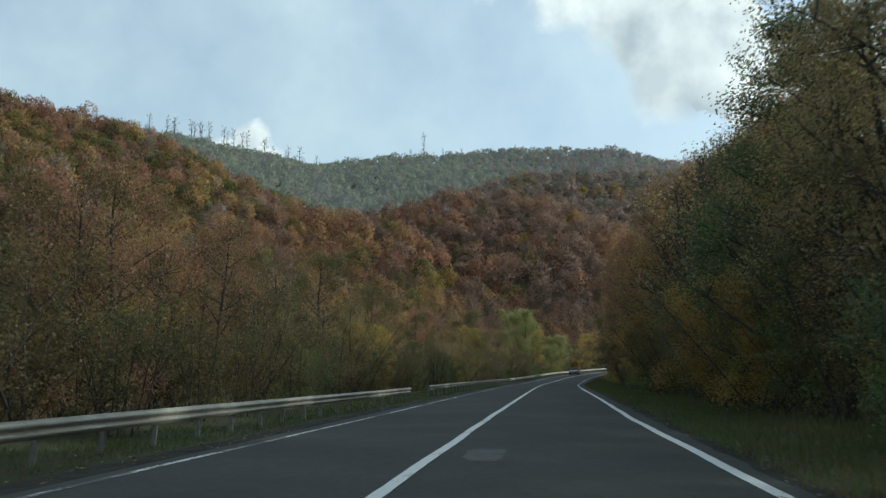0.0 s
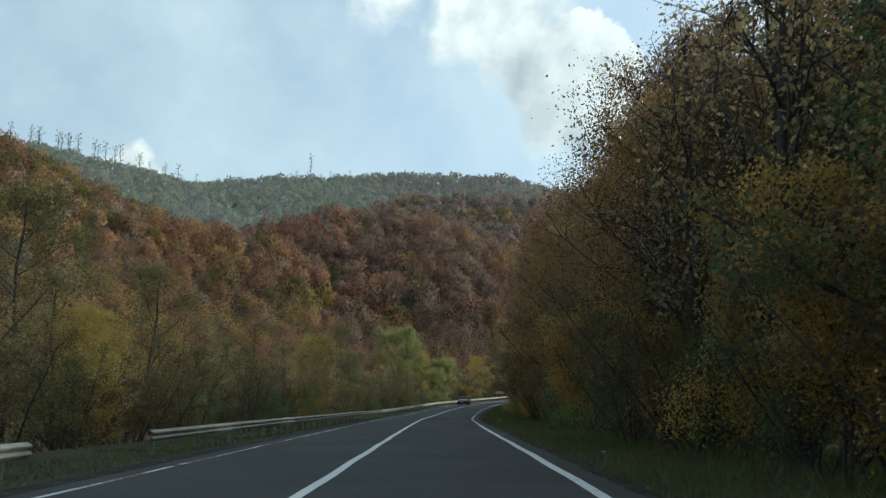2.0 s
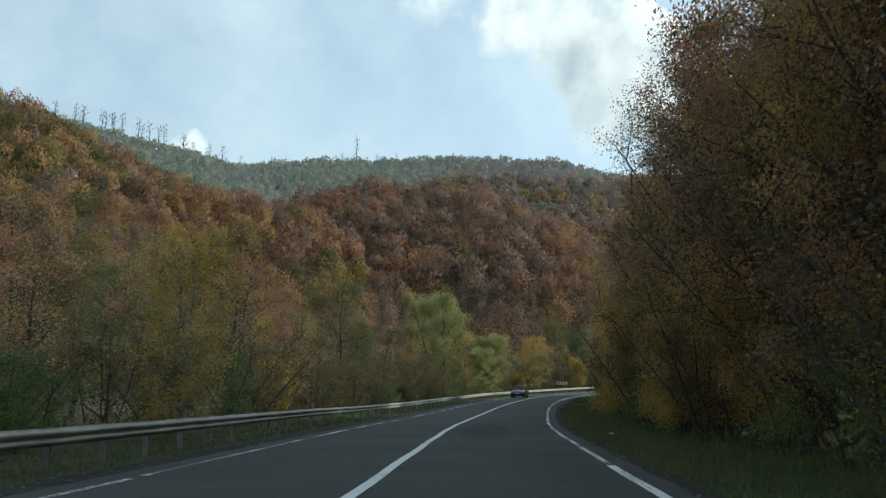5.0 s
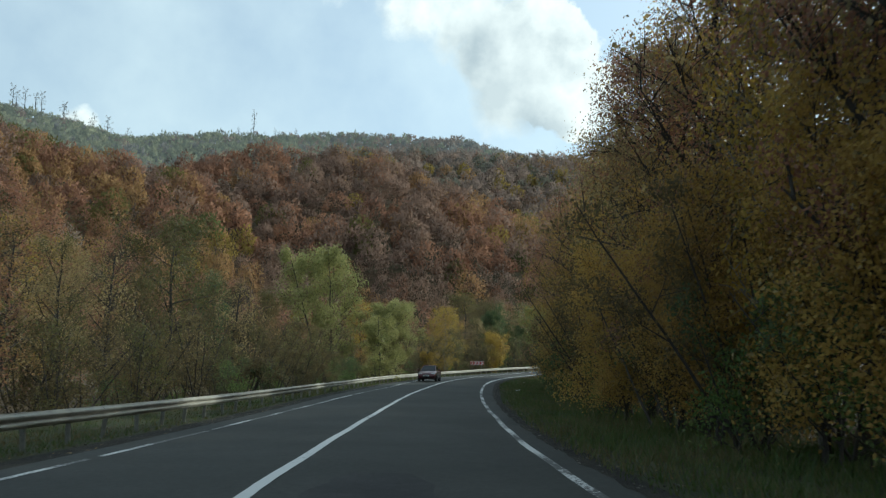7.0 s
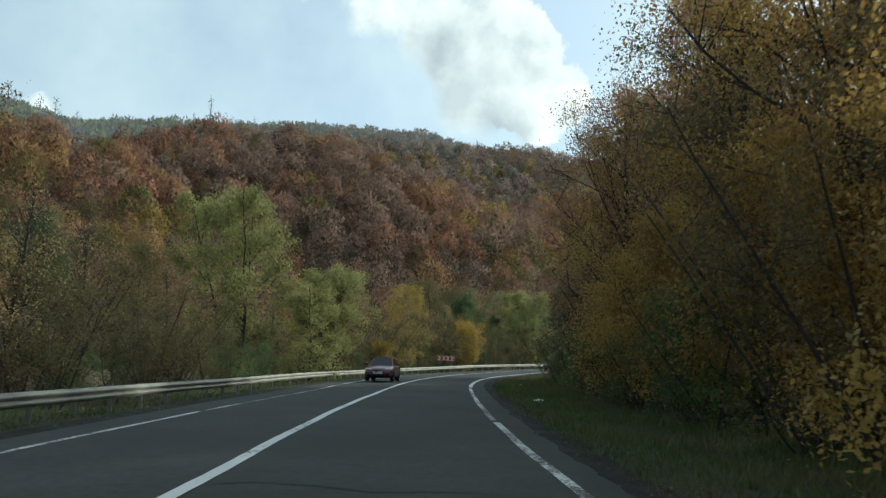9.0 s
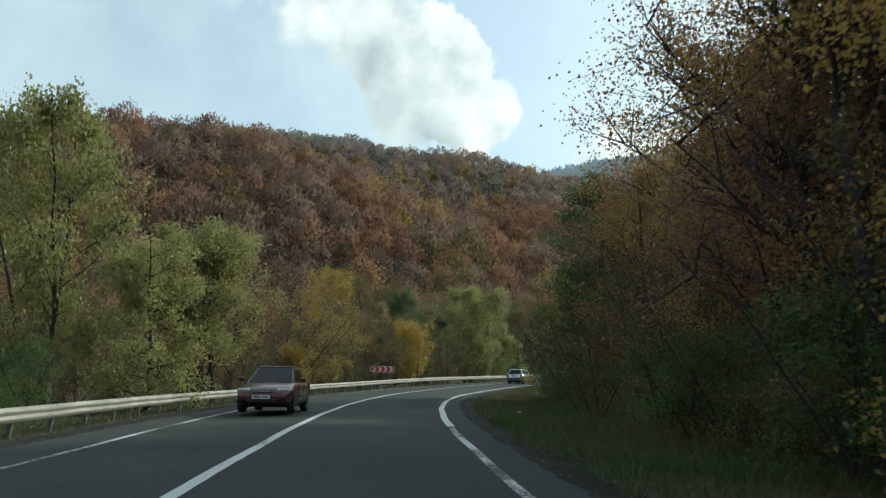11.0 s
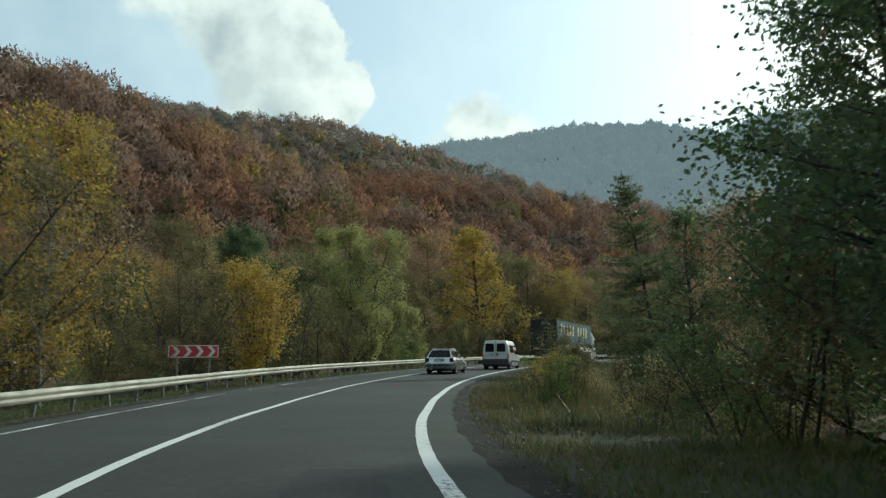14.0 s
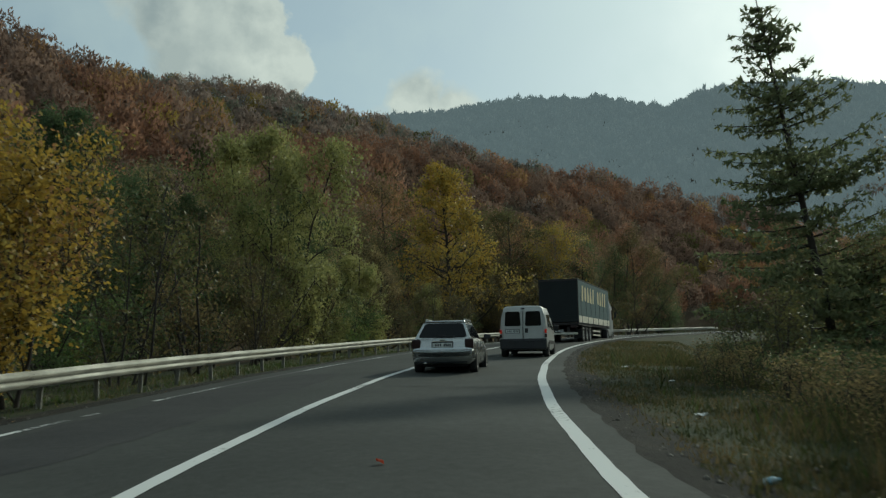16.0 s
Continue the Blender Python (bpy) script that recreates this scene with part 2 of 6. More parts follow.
M_PAINT_WORN = worn_paint("worn_road_paint", 0.30)
M_PAINT = worn_paint("road_paint", 0.06)
M_BARK = simple("bark", (0.045, 0.038, 0.031), 0.9, 0, 0.35, 3.0, 0.8)
M_BIRCH = simple("pale_bark", (0.22, 0.21, 0.185), 0.85, 0, 0.45, 2.0, 0.4)
M_ZINC = simple("galvanised_steel", (0.36, 0.35, 0.30), 0.6, 0.2, 0.30, 1.6, 0.15)
M_POST = simple("post_steel", (0.24, 0.23, 0.20), 0.7, 0.3, 0.3, 4.0, 0.2)
LEAVES = {
    "rust": leaf("rust_leaves", [(0.20, 0.095, 0.065), (0.29, 0.138, 0.088), (0.37, 0.185, 0.108), (0.28, 0.165, 0.11)]),
    "orange": leaf("orange_leaves", [(0.27, 0.145, 0.07), (0.37, 0.205, 0.088), (0.44, 0.265, 0.10), (0.31, 0.20, 0.09)]),
    "brown": leaf("brown_leaves", [(0.16, 0.105, 0.080), (0.22, 0.142, 0.102), (0.28, 0.18, 0.125)]),
    "gold": leaf("gold_leaves", [(0.27, 0.195, 0.045), (0.40, 0.275, 0.055), (0.50, 0.335, 0.065), (0.34, 0.275, 0.075)]),
    "olive": leaf("olive_leaves", [(0.078, 0.083, 0.032), (0.116, 0.117, 0.043), (0.159, 0.148, 0.053), (0.140, 0.111, 0.051)]),
    "willow": leaf("willow_leaves", [(0.213, 0.218, 0.084), (0.302, 0.297, 0.112), (0.403, 0.381, 0.146)]),
    "green": leaf("green_leaves", [(0.083, 0.138, 0.041), (0.131, 0.206, 0.058), (0.206, 0.262, 0.076)]),
    "dark": leaf("dark_green_leaves", [(0.069, 0.103, 0.049), (0.100, 0.143, 0.065), (0.153, 0.179, 0.081)], shine=0.1),
    "needle": leaf("conifer_needles", [(0.100, 0.122, 0.062), (0.131, 0.156, 0.077), (0.175, 0.190, 0.098)], 0.5, shine=0.1),
    "mottled": leaf("mottled_brown_green_leaves", [(0.161, 0.146, 0.076), (0.234, 0.193, 0.100), (0.337, 0.251, 0.124), (0.439, 0.344, 0.161)], 0.6, shine=0.2),
    "greyish": leaf("grey_brown_wood", [(0.21, 0.20, 0.195), (0.25, 0.235, 0.22), (0.29, 0.27, 0.235), (0.23, 0.245, 0.215)], 0.5, shine=0.0),
    "dull": leaf("dull_brown_olive_leaves", [(0.070, 0.066, 0.035), (0.101, 0.086, 0.045), (0.148, 0.113, 0.056), (0.195, 0.152, 0.070)], 0.55, shine=0.15),
    "amber": leaf("amber_brown_leaves", [(0.227, 0.150, 0.055), (0.334, 0.215, 0.068), (0.441, 0.283, 0.080), (0.508, 0.350, 0.095)], 0.6, shine=0.2),
}


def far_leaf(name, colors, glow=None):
    """Woods seen from far off: even within a crown, varying from crown to crown; glow adds haze as emission."""
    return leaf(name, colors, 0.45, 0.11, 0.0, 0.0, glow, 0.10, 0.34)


# faint pale blue emission for the ridge woods, in place of hazy air
HAZE_GLOW = (0.70, 0.80, 0.85, 0.105)
FAR = {
    # rust, orange and brown are lightened and greyed a little to suggest haze
    "rust": far_leaf("rust_wood", [(0.293, 0.162, 0.115), (0.363, 0.199, 0.135), (0.433, 0.240, 0.152)]),
    "orange": far_leaf("orange_wood", [(0.344, 0.205, 0.109), (0.421, 0.253, 0.124), (0.477, 0.300, 0.140)]),
    "brown": far_leaf("brown_wood", [(0.244, 0.168, 0.136), (0.301, 0.204, 0.158), (0.351, 0.238, 0.179)]),
    # ridge tones: paled base colours plus emission imitate haze
    "ridge_grey": far_leaf("hazed_grey_ridge_wood", [(0.216, 0.211, 0.189), (0.248, 0.238, 0.211), (0.281, 0.265, 0.227)], HAZE_GLOW),
    "ridge_olive": far_leaf("hazed_olive_ridge_wood", [(0.202, 0.218, 0.151), (0.241, 0.263, 0.168), (0.302, 0.308, 0.185)], HAZE_GLOW),
    "ridge_rust": far_leaf("hazed_russet_ridge_wood", [(0.22, 0.165, 0.13), (0.26, 0.192, 0.145), (0.30, 0.22, 0.16)], HAZE_GLOW),
    "gold": far_leaf("gold_wood", [(0.30, 0.23, 0.075), (0.38, 0.28, 0.085), (0.43, 0.32, 0.10)]),
    "olive": far_leaf("olive_wood", [(0.15, 0.145, 0.06), (0.19, 0.18, 0.07), (0.23, 0.205, 0.08)]),
    "green": far_leaf("green_wood", [(0.10, 0.125, 0.055), (0.125, 0.15, 0.062), (0.155, 0.175, 0.07)]),
    # the next three leaf colours are paled to imitate haze with distance
    "greyish": far_leaf("haze_greyed_wood", [(0.225, 0.215, 0.20), (0.25, 0.235, 0.215), (0.27, 0.255, 0.225)]),
    "haze_olive": far_leaf("haze_paled_olive_wood", [(0.22, 0.225, 0.185), (0.245, 0.25, 0.20), (0.28, 0.28, 0.21)]),
    "haze_rust": far_leaf("haze_paled_russet_wood", [(0.323, 0.252, 0.216), (0.374, 0.287, 0.241), (0.431, 0.331, 0.266)]),
    # bluish emission over a dark base paints the haze on the far mountains
    "haze_blue": far_leaf("haze_glow_far_wood", [(0.060, 0.072, 0.075), (0.070, 0.082, 0.082), (0.08, 0.088, 0.085)], (0.66, 0.80, 0.88, 0.39)),
}


# ---- mesh helpers ----
def mesh_from(name, verts, quads, mats=(), index=None):
    """A mesh from arrays of corners and four-cornered faces (a repeated last corner makes a triangle)."""
    me = bpy.data.meshes.new(name)
    verts, quads = np.asarray(verts, np.float32), np.asarray(quads, np.int32)
    me.vertices.add(len(verts))
    me.vertices.foreach_set("co", verts.ravel())
    me.loops.add(quads.size)
    me.loops.foreach_set("vertex_index", quads.ravel())
    me.polygons.add(len(quads))
    me.polygons.foreach_set("loop_start", np.arange(0, quads.size, quads.shape[1], dtype=np.int32))
    for m in mats:
        me.materials.append(m)
    if index is not None:
        me.polygons.foreach_set("material_index", np.asarray(index, np.int32))
    me.update(calc_edges=True)
    me.validate()
    return me


def smooth(me):
    me.polygons.foreach_set("use_smooth", np.ones(len(me.polygons), bool))
    return me


def part(name, bm, material, parent, label=""):
    """One mesh object out of a bmesh or a ready mesh, under its thing."""
    if isinstance(bm, bpy.types.Mesh):
        me = bm
    else:
        me = bpy.data.meshes.new(name)
        bmesh.ops.recalc_face_normals(bm, faces=bm.faces)
        bm.to_mesh(me)
        bm.free()
    if material is not None and not me.materials:
        me.materials.append(material)
    ob = new(name, me)
    ob.parent = parent
    if label:
        ob["label"] = label
    return ob


def thing(name, label, category, group="", at=None):
    ob = new(name)
    ob.empty_display_size = 0.2
    if at is not None:
        ob.matrix_world = at
    return tagged(ob, label, category, group)


# ---- the road's line: heading by distance, then height by distance ----
KNOT_S = [-80, 0, 60, 100, 120, 140, 160, 180, 200, 220, 330]
KNOT_H = [7.74, 7.74, 7.38, 8.3, 11.26, 13.9, 16.74, 22.1, 28.81, 35.0, 81.0]
KNOT_ZS = [-80, 0, 50, 80, 111, 125, 140, 160, 180, 200, 230, 270, 330]
KNOT_Z = [0.1, 0.0, -0.1, -0.23, -0.33, -0.2, 0.1, 0.46, 0.83, 1.3, 2.2, 3.35, 4.6]
ROAD_S = np.arange(-80, 331, 1.0)
ROAD_H = np.radians(np.interp(ROAD_S, KNOT_S, KNOT_H))
ROAD_X = np.concatenate([[0], np.cumsum(np.sin((ROAD_H[1:] + ROAD_H[:-1]) / 2))])
ROAD_Y = np.concatenate([[0], np.cumsum(np.cos((ROAD_H[1:] + ROAD_H[:-1]) / 2))])
ROAD_X += -1.75 - ROAD_X[80]
ROAD_Y += 0.2 - ROAD_Y[80]
# small sideways wander of the carriageway against the smooth line
_k = np.hanning(13) / np.hanning(13).sum()
WANDER = np.interp(ROAD_S, [-80, 9, 25, 60, 98, 120, 150, 166, 178, 190, 200, 208, 215, 225, 235, 264, 330], [-0.1, -0.12, -0.17, -0.04, 0.04, 0.40, 0.60, 0.33, 0.05, -0.05, 0.25, 0.5, 0.9, 1.55, 2.05, 2.6, 2.6])
WANDER = np.convolve(np.pad(WANDER, 6, mode="edge"), _k, mode="valid")
ROAD_X, ROAD_Y = ROAD_X + WANDER * np.cos(ROAD_H), ROAD_Y - WANDER * np.sin(ROAD_H)
ROAD_H = np.arctan2(np.gradient(ROAD_X), np.gradient(ROAD_Y))
_k = np.hanning(21) / np.hanning(21).sum()
ROAD_Z = np.convolve(np.pad(np.interp(ROAD_S, KNOT_ZS, KNOT_Z), 10, mode="edge"), _k, mode="valid")


def road(s, o=0.0, up=0.0):
    """Places at distance s along the centre line, o metres to its right, up metres over the road."""
    s, o = np.asarray(s, float), np.asarray(o, float)
    h = np.interp(s, ROAD_S, ROAD_H)
    x = np.interp(s, ROAD_S, ROAD_X) + o * np.cos(h)
    y = np.interp(s, ROAD_S, ROAD_Y) - o * np.sin(h)
    z = np.interp(s, ROAD_S, ROAD_Z) - 0.018 * np.abs(o) * (np.abs(o) < 5) - 0.09 * (np.abs(o) >= 5) + up
    return np.stack(np.broadcast_arrays(x, y, z), -1)


def road_pose(s, o, up=0.0, turn=0.0):
    x, y, z = (float(v) for v in road(s, o, up))
    h = math.degrees(float(np.interp(s, ROAD_S, ROAD_H)))
    return pose(x, y, z, 0, 0, -h + turn)


def near_road(x, y):
    """Distance along and offset from the centre line of places; the offset grows without end away from it."""
    x, y = np.ravel(x), np.ravel(y)
    s, o = np.empty(len(x)), np.empty(len(x))
    for a in range(0, len(x), 4000):
        d = (x[a:a + 4000, None] - ROAD_X[None, ::2]) ** 2 + (y[a:a + 4000, None] - ROAD_Y[None, ::2]) ** 2
        i = d.argmin(1) * 2
        side = (x[a:a + 4000] - ROAD_X[i]) * np.cos(ROAD_H[i]) - (y[a:a + 4000] - ROAD_Y[i]) * np.sin(ROAD_H[i])
        s[a:a + 4000], o[a:a + 4000] = ROAD_S[i], np.sign(side) * np.sqrt(d.min(1))
    return s, o


# ---- the land: crest lines of the hills (ground under the trees), and the slopes that fall from them ----
RIDGES = {
    "left": (0.52, [(-420, 430, 190), (-241, 438, 143), (-181, 445, 128), (-110, 416, 86), (-38, 388, 64), (-11, 370, 45), (13, 350, 25), (22, 325, 3)]),
    "mid": (0.55, [(-60, 475, 82), (5, 460, 96), (45, 450, 95), (72, 431, 78), (90, 407, 63), (105, 392, 46), (124, 380, 34), (150, 352, 16)]),
    "mid_back": (0.55, [(45, 450, 95), (70, 490, 97), (110, 487, 82), (170, 505, 88), (205, 503, 92), (235, 498, 90), (290, 480, 81), (335, 450, 66)]),
    "second": (0.5, [(60, 730, 168), (118, 707, 164), (170, 696, 162), (219, 681, 160), (264, 640, 137), (292, 602, 118), (305, 545, 95), (325, 510, 84), (370, 465, 66), (420, 430, 45)]),
    "back": (0.42, [(-634, 976, 326), (-356, 1038, 294), (-261, 1066, 283), (-193, 1143, 284), (-27, 1159, 299), (93, 1155, 304), (217, 1076, 284), (274, 1000, 252), (327, 996, 247), (371, 913, 208)]),
    "far": (0.45, [(420, 1480, 330), (639, 1350, 354), (836, 1224, 384), (930, 1144, 383), (1013, 1059, 358), (1100, 980, 340)]),
    "far_right": (0.45, [(985, 960, 330), (909, 872, 320), (915, 760, 300), (922, 671, 268), (980, 480, 240), (1050, 250, 220)]),
}


DROP = {"left": 3.5, "mid": 9.0, "mid_back": 13.0, "second": 4.0, "back": 7.0, "far": 7.0, "far_right": 7.0}


def ridge_height(x, y, slope, crest):
    best = np.full(x.shape, -1e9)
    for (x0, y0, z0), (x1, y1, z1) in zip(crest[:-1], crest[1:]):
        dx, dy = x1 - x0, y1 - y0
        t = np.clip(((x - x0) * dx + (y - y0) * dy) / (dx * dx + dy * dy), 0, 1)
        d = np.hypot(x - x0 - t * dx, y - y0 - t * dy)
        best = np.maximum(best, z0 + t * (z1 - z0) - slope * (np.sqrt(d * d + 140) - 11.8))
    return best


def wave(x, y, size, seed):
    r = np.random.RandomState(seed)
    v = 0
    for k in range(5):
        a, p, q = r.uniform(0, 6.28), r.uniform(0, 6.28), r.uniform(0.7, 1.6)
        v = v + np.sin((x * math.cos(a) + y * math.sin(a)) / size * q + p)
    return v / 5


def land(x, y):
    """Height of the ground, without the made road bed."""
    x, y = np.asarray(x, float), np.asarray(y, float)
    shape = x.shape
    s, o = near_road(x, y)
    s, o = s.reshape(shape), o.reshape(shape)
    base = np.interp(s, ROAD_S, ROAD_Z) - 0.15
    river = -np.clip((-o - 9) / 9, 0, 1) * 1.5
    edge = np.interp(s, [190, 206], [9.0, 7.8])
    bank = np.where(o > edge, np.clip(o - edge, 0, 30) * np.interp(s, [150, 185, 206], [0.16, -0.35, -0.5]), 0)
    bank = np.maximum(bank, -4.0)
    z = base + river + bank + 0.25 * wave(x, y, 9, 1) * np.clip((np.abs(o) - 8) / 8, 0, 1)
    hills = np.full(shape, -1e9)
    for k, (slope, crest) in RIDGES.items():
        big = 5.0 if k in ("far", "far_right", "back") else 3.0
        hills = np.maximum(hills, ridge_height(x, y, slope, crest) - DROP[k] + big * wave(x, y, 38, 5))
    hills = np.where(np.abs(o) > 26, hills, hills - (26 - np.abs(o)) * 4)
    return np.maximum(z, hills)


def spread(lo, hi, fine_lo, fine_hi, step, grow):
    mid = list(np.arange(fine_lo, fine_hi + step, step))
    a, d = mid[-1], step
    while a < hi:
        d *= grow
        a += d
        mid.append(a)
    a, d = mid[0], step
    while a > lo:
        d *= grow
        a -= d
        mid.insert(0, a)
    return np.array(mid)


def build_ground():
    xs, ys = spread(-2600, 3000, -60, 150, 3.0, 1.055), spread(-1500, 3200, -40, 300, 3.0, 1.055)
    X, Y = np.meshgrid(xs, ys)
    Z = land(X, Y)
    s, o = near_road(X, Y)
    on = (np.abs(o.reshape(X.shape)) < 13) & (s.reshape(X.shape) > -79) & (s.reshape(X.shape) < 329)
    Z = np.where(on, Z - 0.45, Z)
    v = np.stack([X, Y, Z], -1).reshape(-1, 3)
    n, m = len(ys), len(xs)
    i = (np.arange(n - 1)[:, None] * m + np.arange(m - 1)[None]).ravel()
    ob = new("ground", smooth(mesh_from("ground", v, np.stack([i, i + 1, i + m + 1, i + m], -1), [M_LITTER])))
    return tagged(ob, "hilly ground covered in brown leaf litter", "ground", kind="structure")


def strip(name, s0, s1, step, offs, material, zfun, label, category, ragged=0.0):
    """A ribbon along the road; zfun gives its height over the road's crown for s and o; ragged follows the asphalt's worn right edge."""
    ss = np.arange(s0, s1 + step / 2, step)
    S, O = np.meshgrid(ss, offs, indexing="ij")
    if ragged:
        O = O + (right_edge(S) - EDGE_R) * np.clip((O - ragged) / (EDGE_R - ragged), 0, 1)
    v = road(S, O)
    v[..., 2] = zfun(S, O, v)
    n, m = S.shape
    i = (np.arange(n - 1)[:, None] * m + np.arange(m - 1)[None]).ravel()
    ob = new(name, smooth(mesh_from(name, v.reshape(-1, 3), np.stack([i, i + 1, i + m + 1, i + m], -1), [material])))
    return tagged(ob, label, category, kind="structure")


EDGE_R, EDGE_L = 4.75, -4.15
right_edge = lambda s: np.interp(s, [-80, 100, 150, 195, 330], [4.66, 4.62, 4.42, 4.34, 4.34]) + 0.05 * np.sin(s * 1.7) * np.sin(s * 0.37) + 0.035 * np.sin(s * 4.3 + 1)
build_ground()
strip("road", -79, 329, 0.5, np.linspace(EDGE_L, EDGE_R, 12), M_ASPHALT, lambda S, O, v: v[..., 2], "worn dark grey asphalt two-lane country road", "road", 3.5)


def verge_z(S, O, v):
    edge = np.where(O > 0, np.interp(S, [190, 206], [10.5, 8.2]), 10.5)
    away = np.clip((np.abs(O) - edge) / 2.2, 0, 1)
    near = v[..., 2] - 0.04 - 0.05 * np.clip(np.abs(O) - 4.5, 0, 3) + 0.05 * wave(v[..., 0], v[..., 1], 0.9, 3) * np.clip(np.abs(O) - 5.0, 0, 1)
    return near * (1 - away) + land(v[..., 0], v[..., 1]) * away - 0.05 * away


strip("verge_right", -79, 329, 0.8, np.concatenate([np.arange(4.0, 10, 0.5), np.arange(10, 14.6, 0.9)]), M_VERGE, verge_z, "grassy roadside verge with bare soil and fallen leaves", "verge")
strip("verge_left", -79, 329, 0.8, -np.concatenate([np.arange(3.9, 10, 0.5), np.arange(10, 14.6, 0.9)]), M_VERGE, verge_z, "grassy roadside verge under the guard rail", "verge")
strip("shoulder_right", -79, 329, 0.5, [4.5, 4.8, 5.1, 5.4, 5.75], M_SHOULDER, lambda S, O, v: verge_z(S, O, v) + np.interp(O, [4.2, 5.1, 5.6], [0.02, 0.02, -0.06]), "dark gravelly earth shoulder beside the asphalt", "shoulder", 4.2)
strip("shoulder_left", -79, 329, 0.8, [-3.95, -4.3, -4.7, -5.0, -5.4], M_SHOULDER, lambda S, O, v: verge_z(S, O, v) + np.interp(-O, [3.95, 5.0, 5.4], [0.02, 0.02, -0.06]), "dark gravelly earth shoulder beside the asphalt", "shoulder")


LANE_R = lambda s: np.interp(s, [-80, 9, 25, 90, 120, 150, 172, 190, 207, 220], [4.3, 4.3, 4.07, 4.09, 4.05, 3.68, 3.66, 3.66, 3.84, 3.78])
LANE_L = lambda s: np.interp(s, [-80, 9, 25, 90, 122, 152, 170, 190, 225], [-3.8, -3.8, -3.6, -3.6, -3.4, -2.8, -3.15, -3.4, -3.42])


def lane_line(name, offset, width, s0, s1, label, gaps=(), wear=0.0, paint=None):
    """A painted line: a thin film over the asphalt whose edges wander a little; gaps are worn-off stretches."""
    rng = np.random.RandomState(int(width * 100) + int(s1))
    v, f = [], []
    ss = np.arange(s0, s1, 0.5)
    for i, q in enumerate(ss[:-1]):
        if any(g0 < q < g1 for g0, g1 in gaps) or rng.uniform() < wear:
            continue
        k = len(v)
        for e, p in ((0, q), (1, ss[i + 1])):
            mid = float(offset(p)) + 0.012 * math.sin(p * 0.9)
            w = width * (1 + 0.05 * math.sin(p * 5.1))
            v += [road(p, mid - w / 2, 0.006), road(p, mid + w / 2, 0.006)]
        f.append((k, k + 1, k + 3, k + 2))
    ob = new(name, mesh_from(name, np.array(v), f, [paint or M_PAINT]))
    tagged(ob, label, "road marking", kind="structure")


lane_line("centre_line", lambda s: 0.0, 0.17, -79, 329, "solid white painted centre line")
lane_line("edge_line_right", LANE_R, 0.19, -79, 84, "solid white painted edge line")
lane_line("edge_line_worn", LANE_R, 0.15, 84, 162, "flaking white painted edge line", [(136, 137), (141.5, 142)], 0.0, M_PAINT_WORN)
lane_line("edge_line_bend", LANE_R, 0.20, 162, 329, "bright white painted edge line round the bend")
lane_line("edge_line_left", LANE_L, 0.13, -79, 329, "thin worn white painted edge line", [(188, 189), (204, 207), (209.5, 211), (214, 216.5)], 0.02, M_PAINT_WORN)


# ---- far woods on the hills ----
def crowns(rng, pos, radius, tall, count, size):
    """Upright feathery sprays all through the lumpy crowns of many trees: corners, faces, soft normals."""
    n = len(pos)
    u = rng.normal(size=(n, count, 3))
    u[..., 2] = np.abs(u[..., 2]) * 1.0 - 0.30
    u /= np.linalg.norm(u, axis=2)[..., None]
    lobes = rng.normal(size=(n, 7, 3))
    lobes[..., 2] = np.abs(lobes[..., 2])
    lobes /= np.linalg.norm(lobes, axis=2)[..., None]
    bulge = np.max(np.einsum("nck,nlk->ncl", u, lobes), axis=2)
    rad = (0.62 + 0.42 * bulge ** 3 + rng.uniform(-0.24, 0.08, (n, count))) * radius[:, None]
    c = pos[:, None] + u * rad[..., None] * np.stack([np.ones(n), np.ones(n), tall], -1)[:, None]
    a = 0.55 * u + np.array([0, 0, 0.8]) + rng.normal(scale=0.62, size=u.shape)
    a /= np.linalg.norm(a, axis=2)[..., None]
    b = np.cross(a, rng.normal(size=u.shape))
    b /= np.linalg.norm(b, axis=2)[..., None]
    sz = size * rng.uniform(0.6, 1.3, (n, count, 1)) * (radius[:, None, None] / 4.5) ** 0.5
    corners = []
    for p, q in ((1.15, 0.05), (-0.55, 0.46), (-0.55, -0.46)):
        corners.append(c + a * sz * p * rng.uniform(0.7, 1.2, sz.shape) + b * sz * q * rng.uniform(0.7, 1.2, sz.shape))
    v = np.stack(corners, 2).reshape(-1, 3)
    round_out = u + np.array([0, 0, 0.5]) + rng.normal(scale=0.12, size=u.shape)
    round_out /= np.linalg.norm(round_out, axis=2)[..., None]
    return v, np.arange(len(v)).reshape(-1, 3), np.repeat(round_out.reshape(-1, 3), 3, 0)


def rounded(me, normals):
    """Shades the sprays of a crown as one rounded mass."""
    me.polygons.foreach_set("use_smooth", np.ones(len(me.polygons), bool))
    at = me.attributes.new("custom_normal", "FLOAT_VECTOR", "POINT")
    at.data.foreach_set("vector", np.asarray(normals, np.float32).ravel())
    me.update()
    return me


def facing(x, y):
    """How far the slope turns towards the road's bend."""
    e = 4.0
    gx, gy = (land(x + e, y) - land(x - e, y)) / (2 * e), (land(x, y + e) - land(x, y - e)) / (2 * e)
    dx, dy = 35 - x, 130 - y
    r = np.hypot(dx, dy)
    return -(gx * dx + gy * dy) / r


